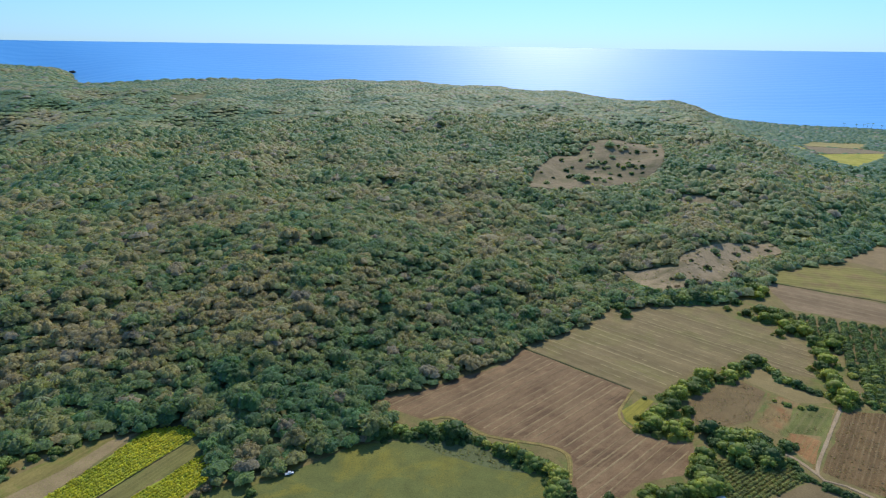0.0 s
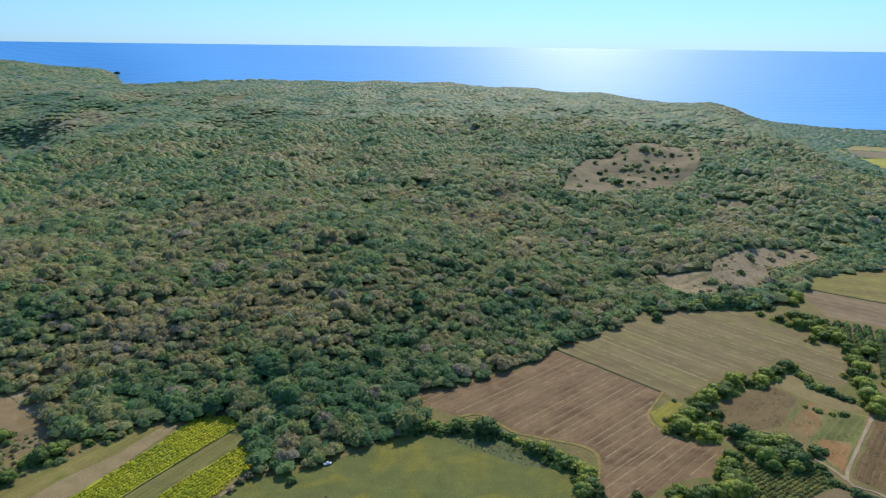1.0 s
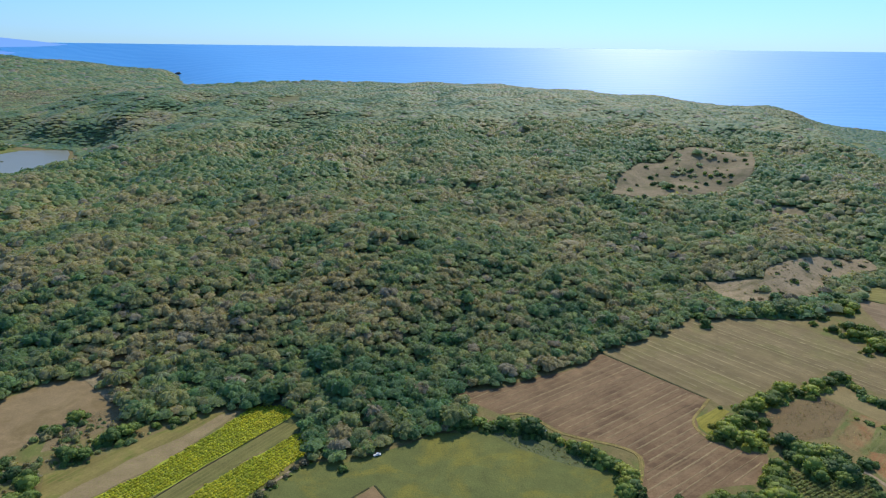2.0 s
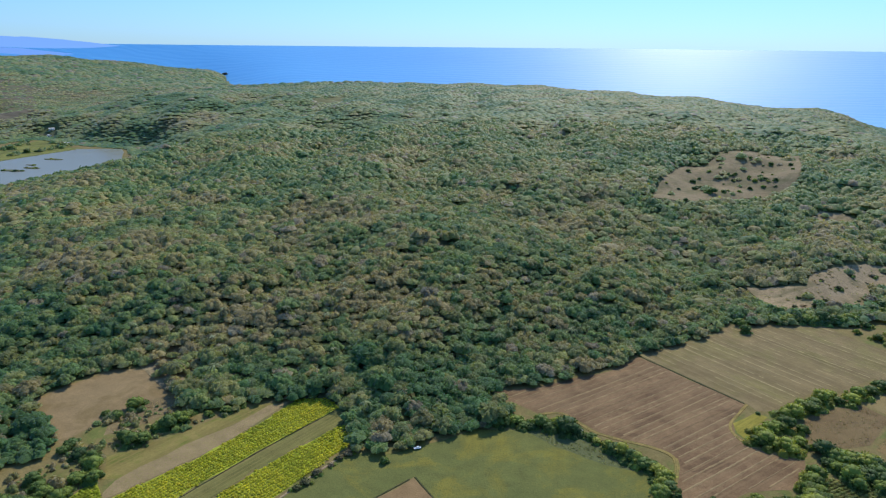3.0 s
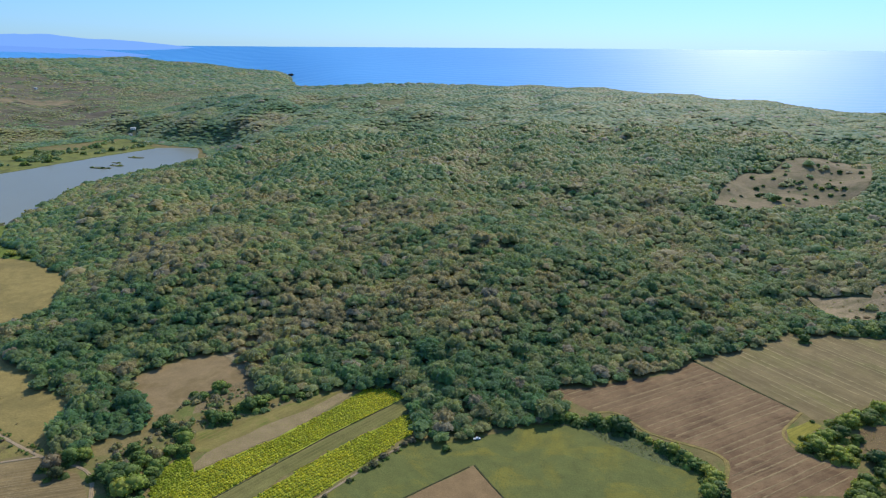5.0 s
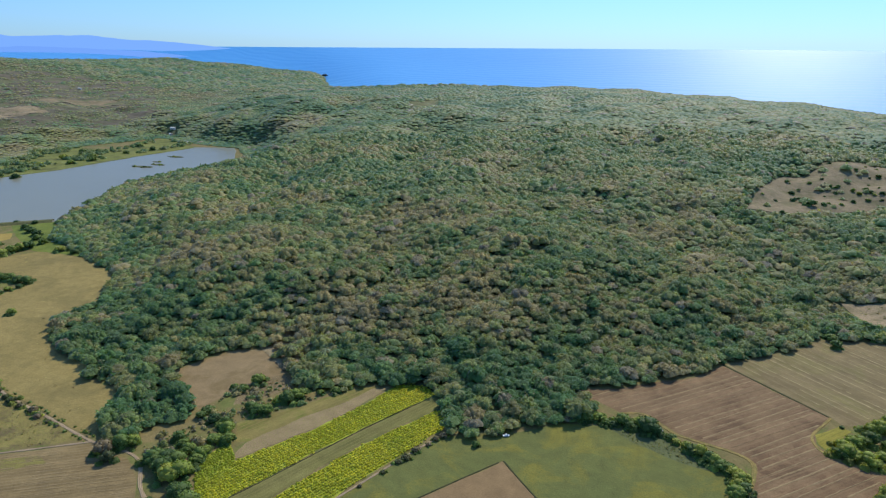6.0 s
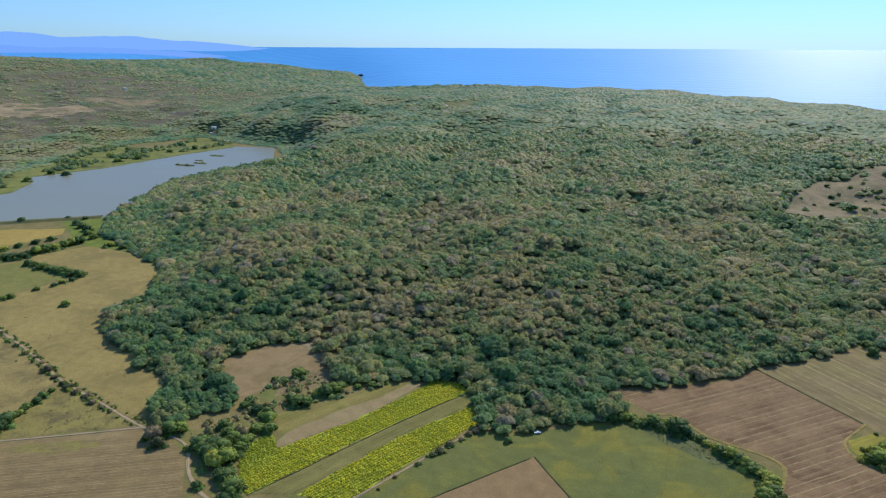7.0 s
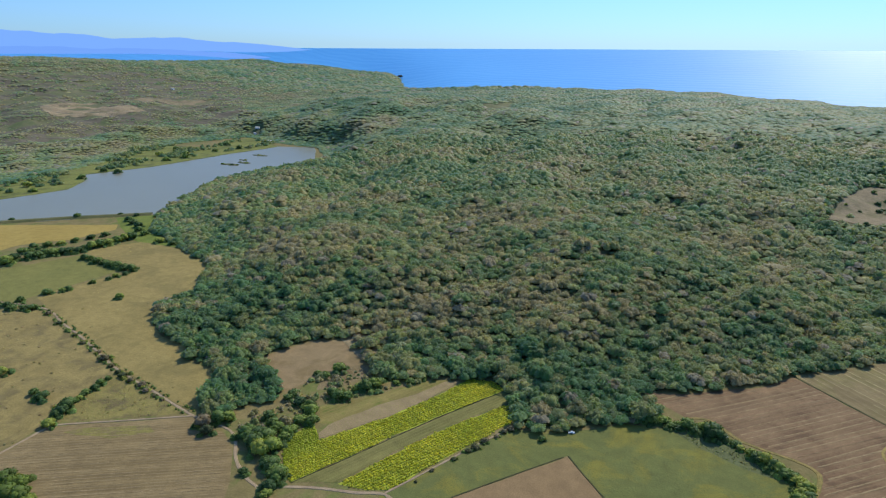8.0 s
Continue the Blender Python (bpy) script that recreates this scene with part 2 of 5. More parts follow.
# ---- sea: level by the coast, then climbing to the haze line, which stands for the open ocean ----
n = Nodes("sea_water", 0.33, 0.18)
swell = n.add("ShaderNodeTexWave", {"Vector": n.place(), "Scale": 0.0036, "Distortion": 7.0, "Detail": 3.0, "Detail Scale": 1.5}, bands_direction="Y")
n.colour(n.mix(n.noise(900, 3), (0.05, 0.275, 0.61), (0.085, 0.35, 0.69)))
n.bump(n.math("ADD", n.math("MULTIPLY", swell, 1.0), n.math("MULTIPLY", n.noise(25, 5), 0.8)), 5.0, 0.15)
M_SEA = n.mat
ang, rad = np.meshgrid(np.radians(np.linspace(-115, 125, 241)), np.concatenate([np.linspace(1100, 2400, 14), np.linspace(2450, 4930, 60)]))
deg = np.degrees(ang)
start = 2400 + 1550 * smooth(-22, -32, deg) * (1 - 0.5 * smooth(-40, -50, deg))
rim = np.interp(deg, [-60, -45, -30, -10, 5, 15, 30], [209, 202, 196.5, 193, 190, 186, 182])
sea_z = -5 + (rim + 5) * np.clip((rad - start) / (4930 - start), 0, 1) ** 1.25
sea = mesh_object("sea", np.stack([rad * np.sin(ang), -40 + rad * np.cos(ang), sea_z], -1).reshape(-1, 3), grid_faces(ang.shape[1], ang.shape[0]), M_SEA, smooth_faces=True)
tagged(sea, "open blue ocean with long swell and sun glitter", "sea", kind="structure")


# ---- fields ----
def flat_sheet(name, poly, material, lift, cell=6.0, parent=None):
    """A sheet over a plan outline that follows the ground; a raised one gets sides."""
    bm = bmesh.new()
    vs = [bm.verts.new((x, y, 0)) for x, y in poly]
    face = bm.faces.new(vs)
    if face.normal.z < 0:
        face.normal_flip()
    xs, ys = [p[0] for p in poly], [p[1] for p in poly]
    for axis, lo, hi in ((0, min(xs), max(xs)), (1, min(ys), max(ys))):
        for c in np.arange(lo + cell, hi, cell):
            no = (1, 0, 0) if axis == 0 else (0, 1, 0)
            co = (c, 0, 0) if axis == 0 else (0, c, 0)
            bmesh.ops.bisect_plane(bm, geom=bm.verts[:] + bm.edges[:] + bm.faces[:], plane_co=co, plane_no=no)
    low = set()
    if lift > 0.3:
        low = bmesh.ops.extrude_edge_only(bm, edges=[e for e in bm.edges if e.is_boundary])["geom"]
        low = {v for v in low if isinstance(v, bmesh.types.BMVert)}
    co = np.array([v.co for v in bm.verts])
    z = height(co[:, 0], co[:, 1])
    for v, h in zip(bm.verts, z):
        v.co.z = h + (-0.4 if v in low else lift)
    bmesh.ops.triangulate(bm, faces=[f for f in bm.faces if len(f.verts) > 4])
    bmesh.ops.recalc_face_normals(bm, faces=bm.faces)
    return part(name, bm, material, parent)


def ragged(poly, size, amount, seed):
    """The outline cut finer, with a slightly uneven edge."""
    r, out = np.random.RandomState(seed), []
    for (ax, ay), (bx, by) in zip(poly, poly[1:] + poly[:1]):
        k = max(1, int(math.hypot(bx - ax, by - ay) / size))
        for i in range(k):
            j = r.uniform(-amount, amount, 2) if i else (0, 0)
            out.append((ax + (bx - ax) * i / k + j[0], ay + (by - ay) * i / k + j[1]))
    return out


def field(name, poly, material, label, lift=0.15, category="field", cell=25.0):
    ob = flat_sheet(name, ragged(poly, 9, 0.9, len(label)), material, lift, cell)
    return tagged(ob, label, category, kind="structure")


LAKE = [(-924, 275), (-823, 401), (-686, 512), (-725, 608), (-781, 732), (-778, 849), (-728, 939), (-845, 1093), (-928, 1071), (-951, 939), (-971, 771), (-1014, 666), (-963, 625), (-934, 575), (-950, 515), (-961, 473), (-1105, 353)]
# bare ground among the woods, and a wood reaching into the fields
CLEARING_HILL = [(93, 705), (106, 760), (127, 828), (151, 875), (191, 906), (205, 937), (264, 979), (330, 1000), (293, 864), (277, 824), (254, 798), (200, 760), (134, 709)]
BARE_SLOPE = [(154, 531), (160, 511), (161, 477), (183, 477), (195, 492), (231, 497), (248, 526), (251, 546), (264, 540), (275, 555), (315, 578), (313, 598), (264, 580), (238, 560), (207, 542), (198, 521), (177, 530)]
BARE_GULLY = [(264, 718), (276, 737), (298, 734), (307, 716), (272, 698)]
SLOPE_WEST = [(-1779, 1125), (-1844, 1241), (-1752, 1281), (-1508, 1210), (-1448, 1194), (-1448, 1122), (-1516, 1061), (-1557, 1000)]
SLOPE_MID = [(-1742, 1393), (-1767, 1572), (-1601, 1567), (-1436, 1407), (-1596, 1410)]
SCRUB_EDGE = [(-257, 297), (-250, 326), (-224, 316), (-215, 276), (-222, 272)]
SCRUB = [(-2421, 1435), (-2423, 1905), (-1940, 2099), (-1212, 1315), (-1276, 1195), (-1303, 965), (-1344, 856), (-1354, 698), (-2401, 1309)]
YARD = [(-1124, 1206), (-1124, 1240), (-1096, 1240), (-1086, 1196)]
GLADE = [(-608, 1494), (-591, 1656), (-551, 1539), (-580, 1439)]
LOBE = [(-333, 220), (-307, 222), (-288, 246), (-263, 229), (-243, 213), (-245, 200), (-254, 193), (-257, 183), (-260, 172), (-285, 177), (-291, 196), (-303, 217)]
M_BARE = soil("bare_earth", (0.265, 0.200, 0.115), (0.345, 0.265, 0.155), patch=(0.17, 0.145, 0.070), big=35, small=2.2, fleck=(0.14, 0.125, 0.06))
M_CLEAR = soil("dry_clearing", (0.200, 0.160, 0.090), (0.262, 0.205, 0.120), patch=(0.145, 0.135, 0.062), big=35, small=2.2, fleck=(0.11, 0.10, 0.05))
M_SCRUB = soil("scrub_floor", (0.112, 0.100, 0.066), (0.158, 0.134, 0.090), patch=(0.090, 0.096, 0.052), big=70, small=4)
field("valley_floor", VALLEY, M_VERGE, "dry olive grass verges of the valley floor", 0.02, "grass")
field("scrub_slope", SCRUB, M_SCRUB, "brown thinly wooded slopes beyond the lake", 0.4, "slope")
plough_west = [(-341, 125), (-274, 168), (-245, 162), (-229, 150), (-212, 129), (-199, 110), (-279, 73), (-306, 88), (-325, 85), (-342, 79), (-347, 87), (-340, 102), (-343, 116)]
field("ploughed_field", plough_west, soil("plough_west", (0.168, 0.120, 0.052), (0.236, 0.172, 0.077), big=70, small=1.6, rows=(31.5, 2.5, (0.248, 0.188, 0.093), 0.4)), "pale brown ploughed field with faint parallel furrows", 0.040)
grass_edge = [(-330, 124), (-322, 133), (-291, 150), (-282, 146), (-300, 131)]
field("grass_strip", grass_edge, soil("grass_edge", (0.175, 0.160, 0.045), (0.225, 0.190, 0.055), patch=(0.170, 0.130, 0.060), big=9, small=1.2), "yellow-green grass along the ploughed field's edge", 0.062)
meadow_triangle = [(-365, 189), (-278, 170), (-344, 128)]
field("meadow", meadow_triangle, soil("meadow_dry", (0.192, 0.152, 0.054), (0.240, 0.200, 0.060), patch=(0.120, 0.092, 0.045), big=22, small=2, fleck=(0.160, 0.176, 0.036)), "dry meadow with brown and yellow-green patches", 0.052)
pasture_west = [(-370, 190), (-346, 125), (-343, 103), (-354, 86), (-387, 61), (-614, 130), (-543, 224), (-513, 240)]
field("pasture", pasture_west, soil("pasture_dry", (0.220, 0.168, 0.060), (0.270, 0.210, 0.075), patch=(0.150, 0.118, 0.051), big=26, small=2.5, fleck=(0.192, 0.160, 0.051)), "straw-coloured dry pasture with brown scrubby patches", 0.064)
pasture_main = [(-517, 245), (-371, 194), (-279, 171), (-304, 217), (-340, 222), (-350, 237), (-382, 243), (-410, 260), (-428, 283), (-430, 327), (-472, 386), (-533, 414), (-598, 420), (-624, 379), (-618, 359), (-539, 355), (-526, 338), (-545, 281), (-543, 256)]
field("pasture", pasture_main, soil("pasture_straw", (0.228, 0.178, 0.060), (0.280, 0.216, 0.074), patch=(0.195, 0.155, 0.054), big=55, small=2.5), "smooth straw-yellow pasture curving along the forest edge", 0.076)
field_green_w = [(-646, 289), (-617, 355), (-535, 345), (-542, 302), (-548, 257), (-551, 229), (-588, 165), (-729, 212)]
field("green_field", field_green_w, soil("green_stubble", (0.152, 0.152, 0.042), (0.200, 0.188, 0.051), big=50, small=2), "olive green field between hedges", 0.088)
field_yellow_w = [(-909, 294), (-815, 396), (-687, 459), (-669, 441), (-678, 392), (-711, 352), (-710, 312), (-778, 234)]
field("straw_field", field_yellow_w, soil("straw", (0.288, 0.208, 0.051), (0.336, 0.248, 0.066), big=60, small=2), "golden straw field beside the lake", 0.100)
meadow_dam = [(-717, 482), (-685, 516), (-624, 454), (-539, 418), (-608, 417), (-667, 448)]
field("meadow", meadow_dam, soil("wet_meadow", (0.096, 0.136, 0.024), (0.160, 0.192, 0.036), big=25, small=2), "fresh green meadow below the dam", 0.112)
shore_green = [(-1097, 350), (-958, 471), (-946, 512), (-930, 572), (-963, 625), (-1014, 666), (-971, 771), (-951, 939), (-923, 1065), (-973, 1108), (-1084, 1162), (-1050, 995), (-1153, 983), (-1179, 915), (-1085, 757), (-1065, 630), (-1049, 545), (-1213, 400)]
field("lakeshore_meadow", shore_green, soil("lakeshore", (0.135, 0.158, 0.034), (0.195, 0.198, 0.052), patch=(0.085, 0.098, 0.030), big=45, small=4), "bright green meadow along the far lakeshore", 0.6)
soil_small = [(-289, 248), (-280, 271), (-269, 290), (-244, 295), (-230, 279), (-217, 270), (-232, 251), (-238, 232), (-243, 214), (-263, 229)]
field("soil_field", soil_small, soil("soil_small", (0.208, 0.148, 0.072), (0.264, 0.192, 0.096), big=30, small=1.6, patch=(0.188, 0.136, 0.060)), "small bare brown field beside the wood", 0.052)
dry_patch = [(-234, 245), (-230, 256), (-214, 270), (-204, 257), (-216, 234), (-227, 225)]
field("dry_plot", dry_patch, soil("dry_plot", (0.176, 0.132, 0.066), (0.248, 0.188, 0.096), big=14, small=1.2, fleck=(0.112, 0.096, 0.036)), "rough dry plot with pale litter", 0.064)
tan_strip = [(-204, 193), (-213, 209), (-195, 228), (-164, 269), (-153, 273), (-167, 248), (-184, 217), (-194, 196)]
field("grass_strip", tan_strip, soil("grass_strip", (0.180, 0.152, 0.046), (0.230, 0.185, 0.060), patch=(0.136, 0.152, 0.030), big=20, small=1.5, rows=(63.3, 3.1, (0.224, 0.184, 0.060), 0.3)), "dry olive grass strip beside the crop", 0.076)
grey_strip = [(-147, 276), (-157, 269), (-167, 246), (-182, 225), (-197, 194), (-197, 185), (-194, 180), (-185, 194), (-169, 218), (-157, 246)]
field("stubble_strip", grey_strip, soil("stubble_strip", (0.225, 0.165, 0.082), (0.290, 0.215, 0.115), big=12, small=1.0, fleck=(0.192, 0.200, 0.036)), "pale harvested stubble strip", 0.088)
crop_top = [(-143, 279), (-129, 282), (-117, 275), (-144, 227), (-166, 181), (-184, 142), (-193, 146), (-205, 163), (-210, 175), (-206, 192), (-193, 179), (-184, 193), (-169, 217), (-156, 245)]
field("crop_bed", crop_top, soil("crop_bed", (0.25, 0.28, 0.03), (0.32, 0.34, 0.04), big=20, small=1.0), "yellow-green leafy crop bed in full leaf", 0.100)
fallow = [(-117, 274), (-110, 262), (-139, 213), (-163, 152), (-184, 142), (-165, 180), (-143, 225)]
field("fallow_strip", fallow, soil("fallow_grass", (0.132, 0.128, 0.036), (0.176, 0.160, 0.051), big=25, small=1.2, rows=(63.3, 2.4, (0.200, 0.180, 0.060), 0.3)), "mown olive grass strip between two crop beds", 0.112)
crop_low = [(-109, 260), (-102, 248), (-101, 240), (-120, 198), (-136, 158), (-147, 153), (-162, 151), (-138, 212)]
field("crop_bed", crop_low, soil("crop_bed_low", (0.25, 0.28, 0.03), (0.32, 0.34, 0.04), big=20, small=1.0), "narrow yellow-green leafy crop bed", 0.040)
green_field = [(-99, 235), (-81, 237), (-53, 257), (-41, 268), (-28, 270), (-11, 273), (2, 274), (13, 271), (26, 264), (42, 259), (46, 247), (43, 213), (-25, 182), (-38, 197), (-63, 223), (-106, 165), (-115, 148), (-138, 140), (-138, 152)]
field("green_field", green_field, soil("young_crop", (0.108, 0.124, 0.038), (0.142, 0.150, 0.042), patch=(0.192, 0.172, 0.033), big=38, small=1.4, fleck=(0.092, 0.104, 0.030)), "green young crop field with yellow patches", 0.052)
rough_crop = [(-14, 271.5), (-6, 273), (2, 273.5), (13, 270.5), (26, 263.5), (42, 258.5), (45, 247), (25, 250), (0, 261)]
field("rough_crop", rough_crop, soil("rough_crop", (0.090, 0.108, 0.046), (0.128, 0.140, 0.056), big=14, small=1.1), "rough grey-green crop in the corner of the green field", 0.072)
brown_corner = [(-63, 222), (-39, 196), (-25, 182), (-112, 142), (-106, 165)]
field("bare_field", brown_corner, soil("bare_field", (0.205, 0.136, 0.064), (0.242, 0.163, 0.078), big=60, small=1.4), "smooth bare reddish-brown field", 0.064)
plough_big = [(-34, 311), (-10, 320), (33, 349), (51, 373), (106, 322), (94, 302), (93, 291), (98, 282), (102, 279), (121, 273), (118, 263), (110, 248), (88, 242), (74, 229), (53, 222), (56, 238), (60, 258), (57, 266), (49, 271), (23, 278), (13, 287), (4, 294), (-10, 291), (-33, 304)]
field("ploughed_field", plough_big, soil("plough_big", (0.160, 0.100, 0.051), (0.232, 0.152, 0.078), patch=(0.124, 0.076, 0.039), big=30, small=1.5, rows=(44.0, 4.7, (0.216, 0.144, 0.075), 0.22)), "large brown ploughed field with pale parallel ridges", 0.076)
tan_field = [(52, 375), (104, 416), (122, 439), (171, 449), (188, 450), (204, 427), (239, 391), (232, 372), (218, 338), (204, 343), (195, 355), (191, 372), (165, 348), (155, 351), (136, 335), (119, 318), (110, 317), (107, 323)]
field("harvested_field", tan_field, soil("harvested", (0.172, 0.132, 0.060), (0.208, 0.156, 0.073), patch=(0.178, 0.152, 0.056), big=45, small=1.6, rows=(-45.5, 6.2, (0.224, 0.172, 0.084), 0.2)), "tan harvested field with fine pale rows", 0.088)
yellow_wedge = [(94, 301), (109, 315), (114, 311), (106, 301), (102, 292), (102, 281), (99, 283), (94, 292)]
field("grass_wedge", yellow_wedge, soil("grass_wedge", (0.224, 0.200, 0.030), (0.288, 0.248, 0.048), big=9, small=0.9, rows=(48, 3.0, (0.176, 0.168, 0.030), 0.3)), "small yellow grassy wedge with mown lines", 0.100)
red_field = [(127, 302), (137, 317), (160, 332), (171, 334), (179, 322), (158, 293), (146, 288), (128, 289)]
field("weedy_field", red_field, soil("weedy_red", (0.155, 0.102, 0.050), (0.205, 0.145, 0.066), big=14, small=1.2, fleck=(0.112, 0.104, 0.030)), "reddish-brown weedy field among hedges", 0.112)
beige_strip = [(172, 337), (189, 351), (194, 347), (205, 331), (211, 319), (209, 311), (191, 312), (181, 324)]
field("stubble_field", beige_strip, soil("beige_stubble", (0.208, 0.160, 0.066), (0.248, 0.192, 0.084), big=20, small=1.4), "beige stubble field strip", 0.040)
stripe_field = [(180, 322), (191, 311), (209, 305), (183, 271), (168, 252), (166, 268), (167, 278), (158, 291)]
field("striped_field", stripe_field, soil("striped", (0.208, 0.144, 0.060), (0.240, 0.172, 0.072), patch=(0.240, 0.112, 0.045), big=16, small=1.2, rows=(-132, 16, (0.104, 0.144, 0.036), 0.35)), "field striped tan and green beside the lane", 0.052)
green_plot = [(186, 306), (198, 309), (207, 304), (188, 279), (171, 282)]
field("grass_strip", green_plot, soil("green_plot", (0.115, 0.128, 0.036), (0.152, 0.156, 0.045), big=12, small=1.2, rows=(-132, 4, (0.192, 0.168, 0.066), 0.35)), "green weedy strips in the striped field", 0.064)
orange_plot = [(171, 279), (177, 281), (184, 275), (170, 255), (167, 268)]
field("soil_plot", orange_plot, soil("orange_plot", (0.240, 0.124, 0.048), (0.288, 0.160, 0.066), big=10, small=1.0, rows=(-132, 3, (0.224, 0.168, 0.066), 0.3)), "orange-brown soil plot beside the lane", 0.076)
red_big = [(212, 304), (232, 301), (275, 287), (239, 228), (196, 227), (185, 237), (171, 251)]
field("weedy_field", red_big, soil("weedy_brown", (0.128, 0.078, 0.033), (0.172, 0.110, 0.050), big=22, small=1.2, fleck=(0.104, 0.092, 0.030), rows=(-128, 2.6, (0.216, 0.152, 0.072), 0.3)), "reddish-brown weedy field beside the lane", 0.088)
vine_low = [(125, 259), (141, 260), (156, 257), (164, 246), (140, 233), (127, 224), (116, 224)]
field("plantation", vine_low, soil("plantation_soil", (0.160, 0.144, 0.042), (0.208, 0.176, 0.054), big=15, small=1.2), "soil under a plantation of low green plants", 0.100)
tan_low_e = [(164, 244), (177, 233), (182, 227), (169, 214), (126, 216), (139, 232)]
field("stubble_field", tan_low_e, soil("tan_low", (0.165, 0.122, 0.058), (0.205, 0.155, 0.078), big=20, small=1.2), "pale tan stubble field below the lane", 0.112)
orchard = [(242, 442), (260, 430), (302, 410), (353, 386), (278, 292), (233, 303), (223, 309), (246, 361), (244, 391)]
field("orchard_floor", orchard, soil("orchard_soil", (0.160, 0.124, 0.054), (0.208, 0.164, 0.072), big=20, small=1.2, fleck=(0.104, 0.112, 0.030)), "tan soil between the orchard rows", 0.040)
green_ne = [(265, 507), (289, 532), (344, 553), (364, 542), (372, 519), (406, 480), (371, 434), (336, 463)]
field("green_field", green_ne, soil("green_rows", (0.168, 0.156, 0.042), (0.224, 0.192, 0.054), patch=(0.200, 0.136, 0.060), big=35, small=1.6, rows=(-16, 6, (0.248, 0.224, 0.072), 0.3)), "olive green field with faint rows", 0.052)
brown_ne = [(262, 502), (332, 457), (368, 430), (338, 390), (306, 416), (254, 443), (257, 478)]
field("bare_field", brown_ne, soil("brown_ne", (0.176, 0.124, 0.066), (0.224, 0.160, 0.090), big=35, small=1.6, rows=(-40, 9, (0.256, 0.200, 0.108), 0.2)), "pinkish-brown bare field", 0.064)
tan_ne = [(356, 561), (433, 613), (547, 667), (458, 536), (382, 534), (370, 552)]
field("bare_field", tan_ne, soil("tan_ne", (0.200, 0.144, 0.072), (0.248, 0.184, 0.090), big=35, small=1.6), "tan bare field at the foot of the hill", 0.076)
far_yellow = [(685, 1305), (704, 1307), (681, 1190), (814, 1206), (779, 1152), (665, 1049), (655, 1086), (684, 1210)]
field("straw_field", far_yellow, soil("far_straw", (0.304, 0.288, 0.042), (0.368, 0.336, 0.072), patch=(0.230, 0.250, 0.040), big=60, small=5), "bright yellow-green field on the coastal plain", 0.6)
far_brown = [(706, 1298), (810, 1261), (828, 1227), (816, 1209), (688, 1195)]
field("bare_field", far_brown, soil("far_brown", (0.185, 0.150, 0.085), (0.235, 0.190, 0.105), big=60, small=5), "greyish brown bare field on the coastal plain", 0.6)
far_tan = [(712, 1315), (765, 1360), (860, 1335), (819, 1279), (812, 1265), (708, 1302)]
field("stubble_field", far_tan, soil("far_tan", (0.260, 0.225, 0.080), (0.310, 0.265, 0.100), big=60, small=5), "pale tan stubble field on the coastal plain", 0.6)
far_green = [(628, 1415), (672, 1470), (700, 1440), (655, 1375)]
field("meadow", far_green, soil("far_green", (0.135, 0.170, 0.060), (0.175, 0.200, 0.070), big=60, small=5), "small grey-green meadow behind the coastal hill", 0.6)
field("clearing", CLEARING_HILL, M_CLEAR, "pale dry grass clearing with scattered trees on the hill", 0.5, "clearing", 8.0)
field("bare_slope", BARE_SLOPE, M_BARE, "bare pale slope above the fields with sparse bushes", 0.5, "clearing", 8.0)
field("bare_slope", SCRUB_EDGE, M_BARE, "bare scrubby ground at the wood's edge", 0.3, "clearing", 6.0)
field("bare_slope", BARE_GULLY, M_BARE, "bare earth gully in the forest", 0.5, "clearing", 8.0)
field("bare_slope", SLOPE_WEST, M_BARE, "bare brown slope across the lake", 0.9, "clearing", 14.0)
field("bare_slope", SLOPE_MID, M_CLEAR, "bare brown slope behind the lake", 0.9, "clearing", 14.0)
field("clearing", GLADE, soil("glade_grass", (0.125, 0.135, 0.060), (0.165, 0.165, 0.075), big=30, small=3), "light green glade on the ridge", 0.5, "clearing", 8.0)


# ---- trees ----
def ico(level):
    """Vertices and faces of a ball of triangles."""
    bm = bmesh.new()
    bmesh.ops.create_icosphere(bm, subdivisions=level, radius=1.0)
    v = np.array([p.co for p in bm.verts])
    f = np.array([[p.index for p in q.verts] for q in bm.faces])
    bm.free()
    return v, f


ICO = {k: ico(k) for k in (1, 2)}


